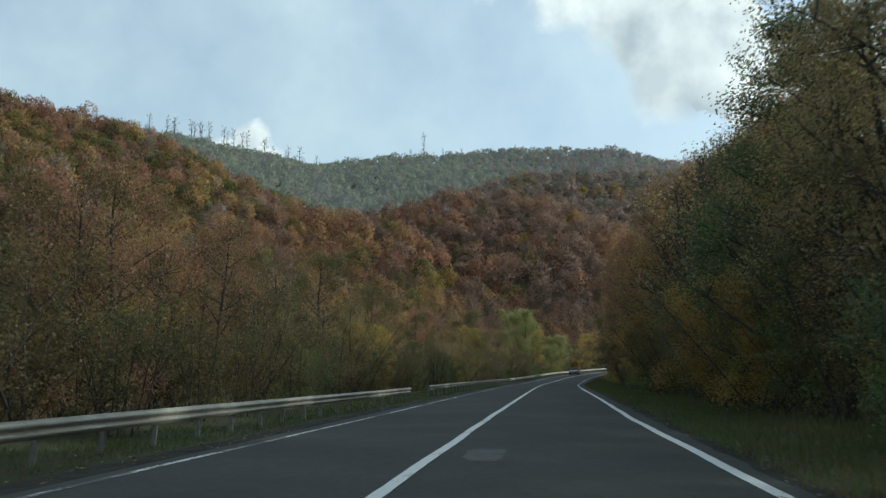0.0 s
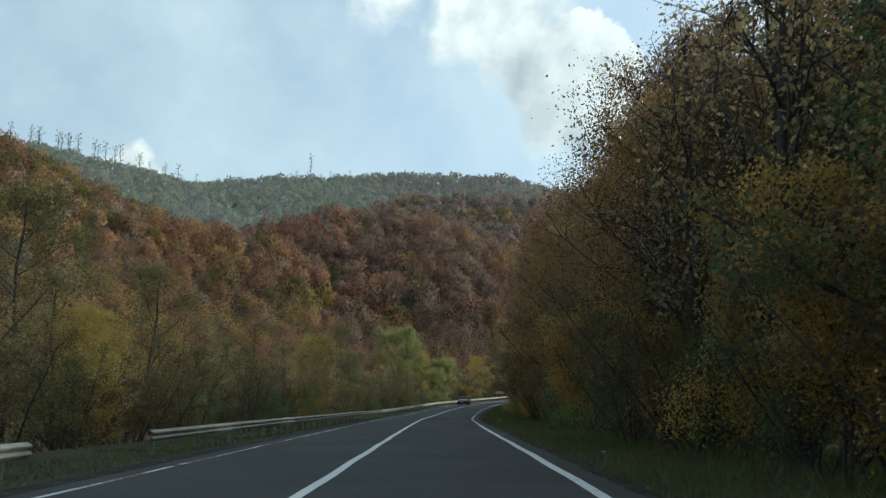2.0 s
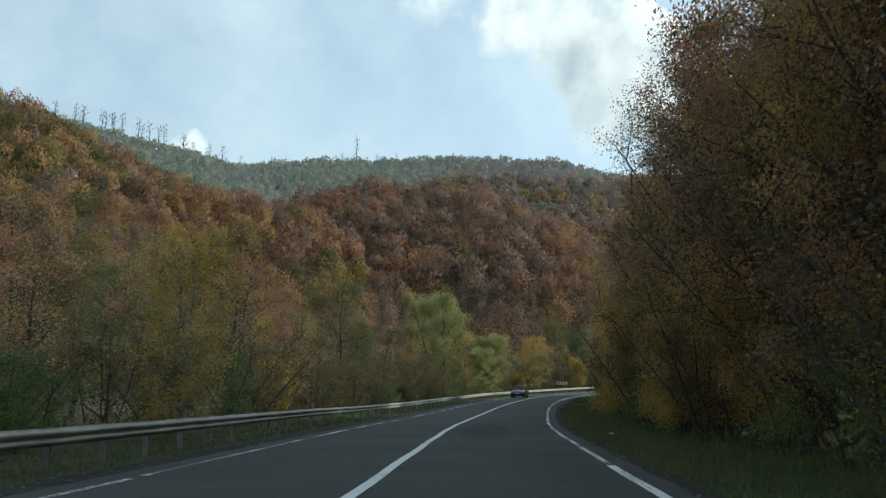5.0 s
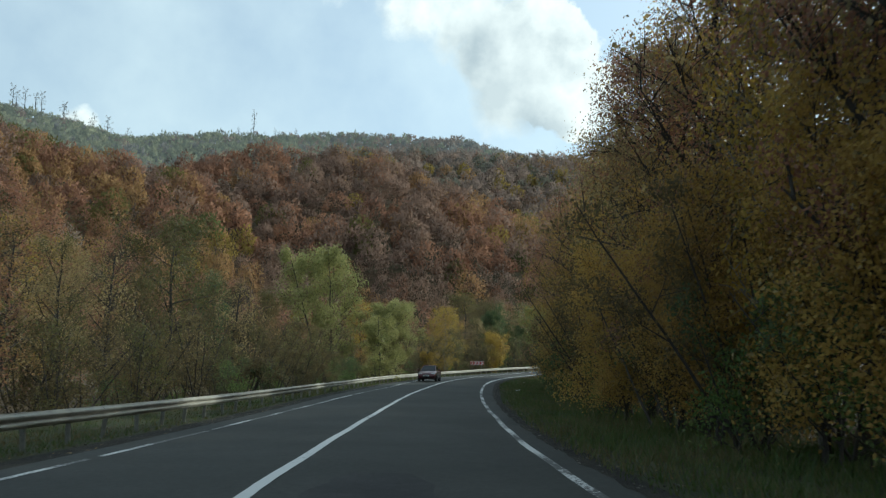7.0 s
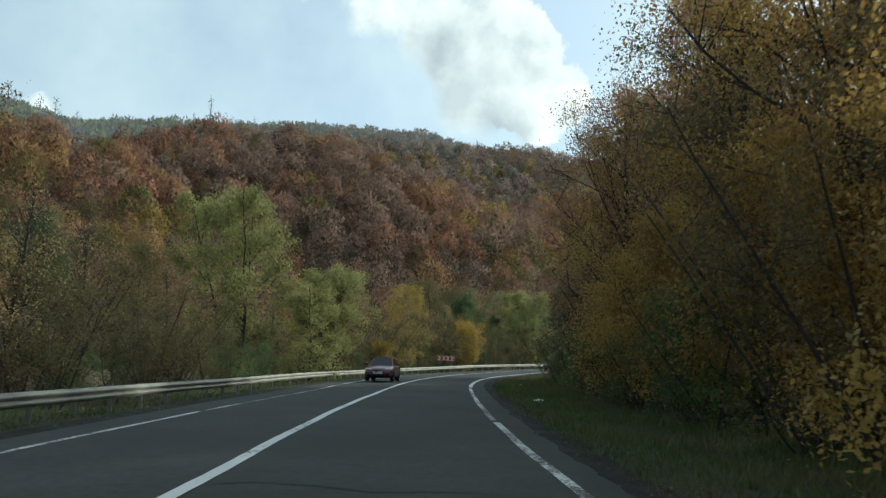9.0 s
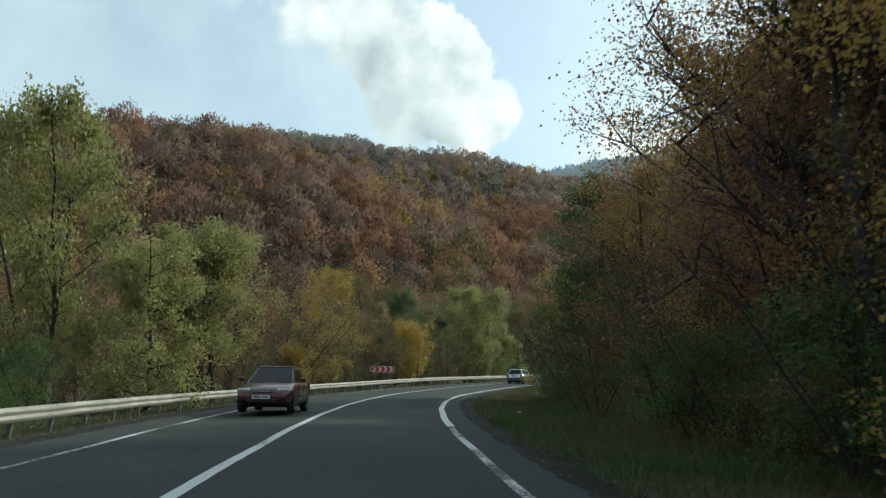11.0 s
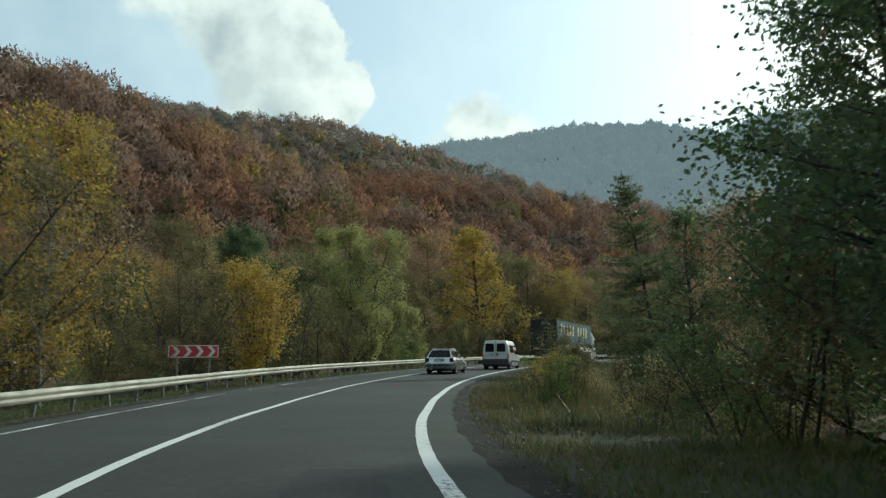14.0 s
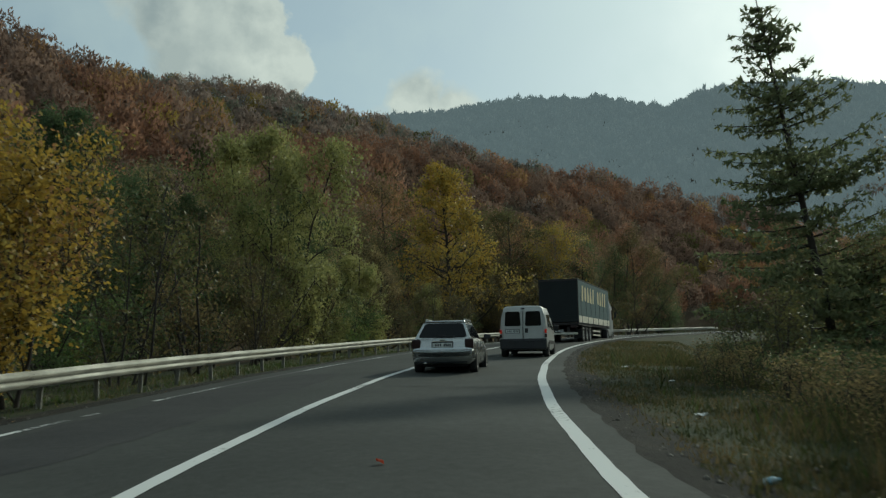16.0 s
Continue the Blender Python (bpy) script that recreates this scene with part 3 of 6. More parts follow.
def forest(name, seed, box, step, radius, count, size, species, keep, label, face=-0.14, taller=1.0):
    rng = np.random.RandomState(seed)
    gx, gy = np.meshgrid(np.arange(box[0], box[1], step), np.arange(box[2], box[3], step))
    x, y = gx.ravel() + rng.uniform(-0.45, 0.45, gx.size) * step, gy.ravel() + rng.uniform(-0.45, 0.45, gx.size) * step
    ok = keep(x, y)
    x, y = x[ok], y[ok]
    ok = facing(x, y) > face
    x, y = x[ok], y[ok]
    z = land(x, y)
    r = rng.uniform(0.65, 1.3, len(x)) * radius
    tall = rng.uniform(1.05, 1.5, len(x)) * taller
    pos = np.stack([x, y, z + r * 0.9 + rng.uniform(0.4, 3.0, len(x)) * radius / 4.5], -1)
    v, f, out = crowns(rng, pos, r, tall, count, size)
    names, idx = species(x, y, z, rng)
    me = mesh_from(name, v, f, [FAR[k] for k in names], np.repeat(idx, count))
    rounded(me, out)
    me.attributes.new("crown_tone", "FLOAT", "POINT").data.foreach_set("value", np.repeat(rng.uniform(size=len(x)), 3 * count).astype(np.float32))
    return tagged(new(name, me), label, "forest", kind="stuff")


def hill_of(x, y):
    keys = list(RIDGES)
    return np.array([ridge_height(x, y, *RIDGES[k]) for k in keys]).argmax(0), keys


SPECIES = ["rust", "brown", "orange", "gold", "olive", "green", "greyish", "haze_olive", "haze_rust"]


def pick(rng, w):
    w = np.maximum(np.asarray(w, float), 0)
    w = w / w.sum(1, keepdims=True)
    return np.minimum((w.cumsum(1) < rng.uniform(size=(len(w), 1))).sum(1), w.shape[1] - 1)


def mix_front(x, y, z, rng):
    g = wave(x, y, 30, 11)
    hill, keys = hill_of(x, y)
    spur = hill == keys.index("left")
    low = np.clip((40 - z) / 30, 0, 1)
    west = np.clip((-60 - x) / 50, 0, 1) * np.clip((118 - z) / 30, 0, 1) * spur
    high = np.clip((z - 70) / 30, 0, 1) * spur
    one = np.ones(len(x))
    near = np.stack([2.4 * (1 + 0.5 * g) * (1 - 0.7 * west) + 3 * high, 1.0 * (1 - 0.6 * g), 3.1 + 1.4 * low, 0.35 + 1.0 * low, 0.9 + 1.2 * low + 2.8 * west, 0.08 + 1.0 * west, 0 * one, 1.2 * west, 0.1 * one], -1)
    back = np.stack([3.4 * (1 + 0.5 * g), 5.4 * (1 - 0.5 * g), 0.5 + 1.4 * low, 0.08 + 0.5 * low, 0.3 + 0.5 * low, 0.06 * one, 0 * one, 0 * one, 0.12 * one], -1)
    return SPECIES, pick(rng, np.where(spur[:, None], near, back))


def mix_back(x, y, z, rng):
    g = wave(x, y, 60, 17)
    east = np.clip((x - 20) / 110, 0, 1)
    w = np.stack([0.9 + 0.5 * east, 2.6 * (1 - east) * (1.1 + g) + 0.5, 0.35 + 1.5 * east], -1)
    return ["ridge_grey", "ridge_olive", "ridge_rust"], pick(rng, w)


def mix_second(x, y, z, rng):
    g = wave(x, y, 34, 23)
    low = np.clip((110 - z) / 50, 0, 1)
    o = np.zeros(len(x))
    # mostly the haze-paled colours, so this hill reads as farther off
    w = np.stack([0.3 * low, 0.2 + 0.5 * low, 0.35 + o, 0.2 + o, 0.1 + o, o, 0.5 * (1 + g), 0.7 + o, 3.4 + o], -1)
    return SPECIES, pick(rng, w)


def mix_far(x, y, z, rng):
    return ["haze_blue"], np.zeros(len(x), int)


def on_hill(x, y, names):
    hill, keys = hill_of(x, y)
    return np.isin(hill, [keys.index(k) for k in names])


NEAR_HILLS = ("left", "mid", "mid_back")


def over_valley(x, y):
    s, o = near_road(x, y)
    return (np.abs(o) > 30) & (land(x, y) > np.interp(s, ROAD_S, ROAD_Z) + 2.0)


forest("hillside_forest", 1, (-330, 560, 330, 540), 8.2, 5.2, 500, 0.54, mix_front, lambda x, y: over_valley(x, y) & (on_hill(x, y, NEAR_HILLS) | (y < 520)), "dense autumn beech forest in rust, brown and orange", -0.12)
forest("slope_forest", 4, (-140, 520, 236, 330), 6.8, 4.1, 640, 0.36, mix_front, lambda x, y: over_valley(x, y), "autumn beech and birch wood at the foot of the slope", -0.12, 1.25)
forest("west_forest", 6, (-330, -140, 150, 332), 8.4, 5.0, 300, 0.75, mix_front, lambda x, y: over_valley(x, y), "autumn beech wood on the near spur", -0.12, 1.15)
forest("crest_forest", 5, (20, 460, 520, 790), 8.6, 5.0, 220, 0.8, mix_second, lambda x, y: over_valley(x, y) & on_hill(x, y, ("second",)), "russet and brown beech forest in haze-paled colours over the second hill", -0.08)
ridge = forest("backdrop_ridge_woods", 2, (-640, 640, 520, 1220), 9.5, 5.4, 72, 1.75, mix_back, lambda x, y: over_valley(x, y) & on_hill(x, y, ("back",)), "mixed olive, grey and russet ridge woods with haze added as glow", -0.06)
tagged(ridge, "mixed olive, grey and russet ridge woods with haze added as glow", "backdrop", kind="structure")
far = forest("backdrop_far_woods", 3, (340, 1200, 200, 1500), 11.0, 6.6, 60, 2.8, mix_far, lambda x, y: over_valley(x, y) & on_hill(x, y, ("far", "far_right")), "far mountain woods with blue-grey haze added as glow", -0.05)
tagged(far, "far mountain woods with blue-grey haze added as glow", "backdrop", kind="structure")


# ---- near trees ----
def tube(V, F, a, b, ra, rb, sides):
    """A tapering round stick from a to b, added to lists of corners and faces."""
    d = b - a
    d = d / (np.linalg.norm(d) + 1e-9)
    u = np.cross(d, (0.31, 0.87, 0.38))
    u /= np.linalg.norm(u) + 1e-9
    w = np.cross(d, u)
    ang = np.arange(sides) * (2 * math.pi / sides)
    ring = np.cos(ang)[:, None] * u + np.sin(ang)[:, None] * w
    k = sum(len(v) for v in V)
    V.append(np.concatenate([a + ring * ra, b + ring * rb]))
    i = np.arange(sides)
    j = (i + 1) % sides
    F.append(np.stack([k + i, k + j, k + sides + j, k + sides + i], -1))


def grow(seed, height, spread_r, base, limbs, profile, rise=0.5, droop=0.0, trunks=1, twigs=4, subs=5, leaves=12, leaf_size=0.13, trunk_r=None, leaf_spread=0.22, bare_top=0.0, lean=0.0, coarse=False, blades=True):
    """Wood and leaves of one tree: a tapering trunk, limbs, side branches, twigs, and leaves along the twigs."""
    rng = np.random.RandomState(seed)
    V, F, spots = [], [], []
    trunk_r = trunk_r or height * 0.013
    for k in range(trunks):
        off = np.array([0.0, 0.0, -0.5]) if trunks == 1 else np.array([*(rng.normal(size=2) * 0.35), -0.5])
        tip = off + np.array([*(rng.normal(size=2) * (height * 0.03 if trunks == 1 else spread_r * 0.45)), height * rng.uniform(0.9, 1.0) + 0.5])
        tip[0] += lean * height
        steps = 9
        ts = np.linspace(0, 1, steps)
        line = off + (tip - off) * ts[:, None] + np.cumsum(rng.normal(scale=height * 0.008, size=(steps, 3)), 0) * np.array([1, 1, 0.2])
        rad = trunk_r / (1 if trunks == 1 else 1.5) * (1.15 - ts) ** 0.9 + 0.008
        rad[0] *= 1.35
        for i in range(steps - 1):
            tube(V, F, line[i], line[i + 1], rad[i], rad[i + 1], 7)
        for n in range(limbs // trunks):
            f = (n + rng.uniform(0.1, 0.9)) / (limbs // trunks)
            t = base + (1 - base) * f * 0.98
            p = np.array([np.interp(t, ts, line[:, c]) for c in range(3)])
            az = n * 2.4 + rng.uniform(-0.5, 0.5) + k
            length = spread_r * profile(f) * rng.uniform(0.75, 1.15) / (1 if trunks == 1 else 1.35)
            up = rise * rng.uniform(0.6, 1.3)
            d = np.array([math.cos(az), math.sin(az), up])
            d /= np.linalg.norm(d)
            pts = [p]
            for i in range(4):
                d = d + rng.normal(scale=0.10, size=3) + np.array([0, 0, -droop * 0.3 * (i > 0) + 0.05])
                d /= np.linalg.norm(d)
                pts.append(pts[-1] + d * length / 4)
            lr = max(0.012, np.interp(t, ts, rad) * 0.5)
            for i in range(4):
                tube(V, F, pts[i], pts[i + 1], lr * (1 - i * 0.22), lr * (1 - (i + 1) * 0.22) + 0.004, 5 if i < 2 else 4)
            for m in range(subs):
                q = rng.uniform(0.22, 1.0)
                i = min(3, int(q * 4))
                sp = pts[i] + (pts[i + 1] - pts[i]) * (q * 4 - i)
                sd = d * 0.6 + rng.normal(scale=0.55, size=3) + np.array([0, 0, 0.25 - droop])
                sd /= np.linalg.norm(sd)
                sl = length * rng.uniform(0.22, 0.45) * (1.25 - q * 0.5) + 0.25
                se = sp + sd * sl
                tube(V, F, sp, se, lr * 0.35 + 0.004, 0.006, 4)
                for w in range(twigs):
                    g = rng.uniform(0.25, 1.0)
                    ts0 = sp + (se - sp) * g
                    td = sd * 0.7 + rng.normal(scale=0.6, size=3) + np.array([0, 0, 0.15 - 1.3 * droop])
                    td /= np.linalg.norm(td)
                    te = ts0 + td * sl * rng.uniform(0.35, 0.75)
                    if not coarse:
                        tube(V, F, ts0, te, 0.009, 0.004, 3)
                    if f < 1 - bare_top or rng.uniform() < 0.15:
                        spots.append((ts0, te))
    wood = (np.concatenate(V), np.concatenate(F))
    if not spots:
        return wood, None
    a, b = np.array([s[0] for s in spots]), np.array([s[1] for s in spots])
    n = len(a)
    t = rng.uniform(0.0, 1.12, (n, leaves, 1))
    c = a[:, None] + (b - a)[:, None] * t + rng.normal(scale=leaf_spread, size=(n, leaves, 3)) * np.array([1, 1, 0.8])
    c = c.reshape(-1, 3)
    lv, lf = leaf_blades(rng, c, leaf_size, droop, 1.0, not blades)
    return wood, (lv, lf)


def leaf_blades(rng, c, size, droop=0.0, long=1.0, coarse=False):
    n = len(c)
    d = rng.normal(size=(n, 3)) + np.array([0, 0, -0.35 - droop])
    d /= np.linalg.norm(d, axis=1)[:, None]
    s = np.cross(d, rng.normal(size=(n, 3)))
    s /= np.linalg.norm(s, axis=1)[:, None]
    L = (size * rng.uniform(0.7, 1.35, (n, 1))) * long
    W = L * 0.36 / long
    if coarse:
        v = np.stack([c - d * L * 0.5 - s * W * 0.6, c + s * W, c + d * L * 0.6 - s * W * 0.6], 1).reshape(-1, 3)
        return v, np.arange(3 * n).reshape(-1, 3)
    v = np.stack([c - d * L * 0.5, c + s * W - d * L * 0.05, c + d * L * 0.6, c - s * W - d * L * 0.05], 1).reshape(-1, 3)
    return v, np.arange(4 * n).reshape(-1, 4)


def tree(name, label, category, leaf_mat, bark=None, leaf_mat2=None, share=0.25, **kw):
    ob = thing(name, label, category)
    wood, leafage = grow(**kw)
    part("trunk", smooth(mesh_from("trunk", *wood, [bark or M_BARK])), None, ob)
    if leafage is not None:
        n = len(leafage[1])
        mats = [LEAVES[leaf_mat]] + ([LEAVES[leaf_mat2]] if leaf_mat2 else [])
        idx = None
        if leaf_mat2:
            c = leafage[0].reshape(n, -1, 3).mean(1)
            g = wave(c[:, 0] + c[:, 2] * 0.7, c[:, 1] + c[:, 2] * 0.6, 0.9, kw["seed"]) * 0.5 + 0.5
            idx = (g < share + np.random.RandomState(5).uniform(-0.15, 0.15, n)).astype(int)
        part("crown", mesh_from("crown", *leafage, mats, idx), None, ob)
    return ob


def fir(name, label, seed, height, spread_r, tiers):
    """A conifer: a straight mast with whorls of drooping branches whose side twigs carry flat, open sprays of needles."""
    rng = np.random.RandomState(seed)
    ob = thing(name, label, "conifer")
    V, F, C = [], [], []
    tube(V, F, np.array([0, 0, -0.5]), np.array([0, 0, height]), height * 0.013, 0.015, 8)
    for i in range(tiers):
        f = (i + rng.uniform(-0.3, 0.3)) / tiers
        f = min(max(f, 0.0), 1.0)
        z = height * (0.08 + 0.91 * f)
        for k in range(7):
            if rng.uniform() < 0.27:
                continue
            az = k * 0.898 + i * 0.62 + rng.uniform(-0.3, 0.3)
            ln = spread_r * (1 - f) ** 0.78 * rng.uniform(0.55, 1.15) + 0.25
            p = np.array([0, 0, z + rng.uniform(-0.25, 0.25)])
            way = np.array([math.cos(az), math.sin(az), 0.0])
            side = np.array([-math.sin(az), math.cos(az), 0.0])
            drop = 0.30 * (1 - f) - 0.12 + rng.uniform(-0.08, 0.08)
            at = lambda t: p + way * ln * t - np.array([0, 0, 1.0]) * ln * (drop * t - 0.22 * t * t)
            pts = [at(t) for t in (0, 0.4, 0.75, 1.0)]
            for q in range(3):
                tube(V, F, pts[q], pts[q + 1], 0.032 - 0.009 * q, 0.023 - 0.009 * q + 0.003, 3)
            for t in np.arange(0.16, 1.0, 0.36 / max(ln, 0.5)):
                for sg in (-1, 1):
                    tw = (0.36 * ln * (1.08 - t) + 0.16) * rng.uniform(0.6, 1.15)
                    n = int(16 * tw) + 3
                    u = rng.uniform(0, 1.05, n)
                    d = side * sg * 0.85 + way * 0.55
                    c = at(t) + d * (tw * u)[:, None] + rng.normal(scale=0.045, size=(n, 3)) - np.array([0, 0, 0.14]) * (u * tw)[:, None]
                    C.append(c)
    C = np.concatenate(C)
    v, fq = leaf_blades(rng, C, 0.125, 0.25, 1.5, True)
    part("trunk", smooth(mesh_from("trunk", np.concatenate(V), np.concatenate(F), [M_BARK])), None, ob)
    part("crown", mesh_from("crown", v, fq, [LEAVES["needle"]]), None, ob)
    return ob


round_top = lambda f: math.sin(math.pi * min(1, 0.18 + 0.80 * f)) ** 0.7
cone_top = lambda f: 1.05 - 0.85 * f
full_cone = lambda f: (1.0 - 0.62 * f) if f < 0.8 else max(0.15, 0.5 - 1.9 * (f - 0.8))
slim = lambda f: 0.35 + 0.65 * math.sin(math.pi * (0.15 + 0.75 * f))
wide_low = lambda f: 1.0 - 0.5 * f

PROTO = {
    "beech": tree("beech_tree", "tall broadleaf tree with thinning brown and rust leaves", "tree", "mottled", leaf_mat2="rust", share=0.48, seed=11, height=14, spread_r=4.4, base=0.12, limbs=26, profile=round_top, rise=0.75, leaves=46, leaf_size=0.078, leaf_spread=0.28, subs=6, twigs=4),
    "olive": tree("hornbeam_tree", "broadleaf tree with dull olive and yellowing leaves", "tree", "mottled", leaf_mat2="olive", share=0.4, seed=12, height=12.5, spread_r=4.0, base=0.08, limbs=24, profile=round_top, rise=0.7, leaves=42, leaf_size=0.078, leaf_spread=0.28, subs=6, twigs=4),
    "dark": tree("alder_tree", "dark green alder tree with a ragged open crown", "tree", "dark", leaf_mat2="green", share=0.25, seed=13, height=14, spread_r=4.8, base=0.06, limbs=36, profile=full_cone, rise=0.3, leaves=48, leaf_size=0.1, leaf_spread=0.3, subs=6, twigs=4),
    "orange": tree("maple_tree", "broadleaf tree with orange and rusty autumn leaves", "tree", "orange", leaf_mat2="rust", share=0.5, seed=14, height=11, spread_r=3.8, base=0.14, limbs=20, profile=round_top, leaves=14, leaf_size=0.161, blades=False, subs=6, twigs=4),
    "gold": tree("birch_tree", "slender birch with golden yellow leaves and a pale trunk", "tree", "gold", M_BIRCH, leaf_mat2="olive", share=0.22, seed=15, height=10.5, spread_r=3.5, base=0.06, limbs=34, profile=slim, rise=0.8, trunk_r=0.07, leaves=16, leaf_size=0.125, subs=5, twigs=4),
    "willow": tree("willow_tree", "broad grey-green willow with a rounded full crown", "tree", "willow", leaf_mat2="green", share=0.05, seed=16, height=11, spread_r=5.0, base=0.10, limbs=33, profile=round_top, rise=0.7, droop=0.2, trunks=3, leaves=26, leaf_size=0.172, blades=False, subs=8, twigs=4, leaf_spread=0.3),
    "bare": tree("bare_tree", "nearly leafless dark tree with fine upright twigs", "tree", "mottled", seed=17, height=13.5, spread_r=3.4, base=0.16, limbs=26, profile=round_top, rise=1.1, leaves=3, leaf_size=0.15, subs=7, twigs=5, bare_top=0.35),
    "poplar": tree("poplar_tree", "tall golden poplar with a broad pointed crown", "tree", "gold", leaf_mat2="olive", share=0.12, seed=18, height=14, spread_r=5.4, base=0.05, limbs=54, profile=cone_top, rise=0.45, leaves=18, leaf_size=0.2, blades=False, subs=5, twigs=3),
    "back_olive": tree("hornbeam_tree", "broadleaf tree with dull olive and brown leaves behind the roadside row", "tree", "olive", leaf_mat2="dull", share=0.55, seed=31, height=12.5, spread_r=4.2, base=0.10, limbs=18, profile=round_top, leaves=44, leaf_size=0.145, subs=5, twigs=3, coarse=True, blades=False, leaf_spread=0.5),
    "back_brown": tree("beech_tree", "broadleaf tree with rust and brown leaves behind the roadside row", "tree", "dull", leaf_mat2="rust", share=0.45, seed=32, height=13.5, spread_r=4.4, base=0.12, limbs=18, profile=round_top, leaves=44, leaf_size=0.145, subs=5, twigs=3, coarse=True, blades=False, leaf_spread=0.5),
    "back_dark": tree("alder_tree", "dark green alder behind the verge", "tree", "dark", leaf_mat2="mottled", share=0.35, seed=35, height=12.5, spread_r=4.2, base=0.05, limbs=20, profile=cone_top, rise=0.4, leaves=44, leaf_size=0.145, subs=5, twigs=3, coarse=True, blades=False, leaf_spread=0.45),
    "skyline": tree("lone_tree", "tall thin half-bare tree on the ridge skyline", "tree", "greyish", seed=36, height=15, spread_r=3.2, base=0.45, limbs=9, profile=slim, rise=0.8, leaves=3, leaf_size=0.6, subs=3, twigs=1, trunk_r=0.28, coarse=True, blades=False),
    "back_gold": tree("aspen_tree", "slim aspen with yellow and orange leaves behind the roadside row", "tree", "gold", leaf_mat2="orange", share=0.4, seed=33, height=12, spread_r=3.2, base=0.10, limbs=18, profile=slim, rise=0.8, leaves=44, leaf_size=0.145, subs=5, twigs=3, coarse=True, blades=False, leaf_spread=0.45),
    "back_bare": tree("bare_tree", "thin leafless grey tree with many fine branches", "tree", "brown", seed=34, height=12, spread_r=2.6, base=0.15, limbs=22, profile=slim, rise=1.5, leaves=2, leaf_size=0.2, subs=6, twigs=2, coarse=True, blades=False),
    "thicket": tree("hazel_bush", "tall many-stemmed bush with brown and olive leaves", "bush", "dull", leaf_mat2="olive", share=0.35, seed=19, height=5.0, spread_r=2.8, base=0.03, limbs=16, profile=wide_low, rise=0.9, trunks=4, leaves=20, leaf_size=0.10, trunk_r=0.06, subs=4, twigs=3, coarse=True),
    "green_bush": tree("green_bush", "dense dark green roadside bush", "bush", "dark", leaf_mat2="green", share=0.4, seed=20, height=3.2, spread_r=2.2, base=0.02, limbs=16, profile=wide_low, rise=0.7, trunks=4, leaves=20, leaf_size=0.09, trunk_r=0.04, subs=4, twigs=3, coarse=True),
    "amber_bush": tree("hazel_bush", "tall hazel bush with yellow-brown leaves down to the ground", "bush", "amber", leaf_mat2="mottled", share=0.3, seed=41, height=5.6, spread_r=2.9, base=0.02, limbs=24, profile=wide_low, rise=0.8, trunks=4, leaves=30, leaf_size=0.085, trunk_r=0.05, subs=5, twigs=4, leaf_spread=0.26, coarse=True),
    "gold_bush": tree("golden_bush", "bush with bright yellow and orange leaves", "bush", "gold", leaf_mat2="orange", share=0.25, seed=21, height=5.0, spread_r=2.3, base=0.04, limbs=27, profile=round_top, rise=1.0, trunks=3, leaves=20, leaf_size=0.09, trunk_r=0.05, subs=6, twigs=4),
    "grey_bush": tree("twiggy_bush", "half-bare twiggy bush with a few dull leaves", "bush", "dull", leaf_mat2="olive", share=0.5, seed=22, height=4.2, spread_r=2.2, base=0.03, limbs=16, profile=round_top, rise=1.4, trunks=4, leaves=8, leaf_size=0.10, trunk_r=0.04, subs=4, twigs=4),
    "sapling": tree("young_bush", "small leafy bush of yellowing green leaves on the bank", "bush", "green", leaf_mat2="olive", share=0.45, seed=26, height=2.3, spread_r=1.35, base=0.03, limbs=15, profile=round_top, rise=1.1, trunks=3, leaves=22, leaf_size=0.062, trunk_r=0.02, subs=5, twigs=3, leaf_spread=0.12),
    "low_bush": tree("low_bush", "low tangle of dark green and brown brush", "bush", "dark", leaf_mat2="mottled", share=0.5, seed=27, height=1.7, spread_r=1.6, base=0.02, limbs=16, profile=wide_low, rise=0.9, trunks=4, leaves=18, leaf_size=0.075, trunk_r=0.02, subs=4, twigs=3),
    "vine": tree("vine_covered_tree", "small tree smothered in bright green climbing vine", "tree", "green", leaf_mat2="willow", share=0.8, seed=24, height=7.0, spread_r=2.6, base=0.02, limbs=24, profile=wide_low, rise=0.5, droop=0.3, leaves=24, leaf_size=0.14, blades=False, subs=6, twigs=4),
    "amber": tree("hornbeam_tree", "tall broadleaf tree with yellow-brown and rusty autumn leaves", "tree", "amber", leaf_mat2="rust", share=0.45, seed=37, height=13.5, spread_r=4.5, base=0.06, limbs=30, profile=round_top, rise=0.55, leaves=38, leaf_size=0.082, leaf_spread=0.28, subs=6, twigs=4),
    "round_willow": tree("willow_tree", "round-headed pale green willow on several dark bare stems", "tree", "willow", leaf_mat2="green", share=0.08, seed=38, height=9, spread_r=4.4, base=0.22, limbs=45, profile=round_top, rise=1.0, trunks=5, leaves=26, leaf_size=0.13, blades=False, subs=8, twigs=4, leaf_spread=0.24, trunk_r=0.13),
    "yellow_sapling": tree("young_bush", "small leafy bush with yellow and green leaves on the bank", "bush", "gold", leaf_mat2="green", share=0.62, seed=39, height=2.3, spread_r=1.6, base=0.03, limbs=18, profile=round_top, rise=1.0, trunks=3, leaves=20, leaf_size=0.062, trunk_r=0.02, subs=5, twigs=3, leaf_spread=0.12),
    "spire": tree("alder_tree", "slim pointed alder with a straight trunk and open leaf tiers", "tree", "dark", leaf_mat2="olive", share=0.35, seed=40, height=12, spread_r=3.0, base=0.16, limbs=46, profile=cone_top, rise=0.18, leaves=15, leaf_size=0.10, subs=6, twigs=4, leaf_spread=0.16, trunk_r=0.16),
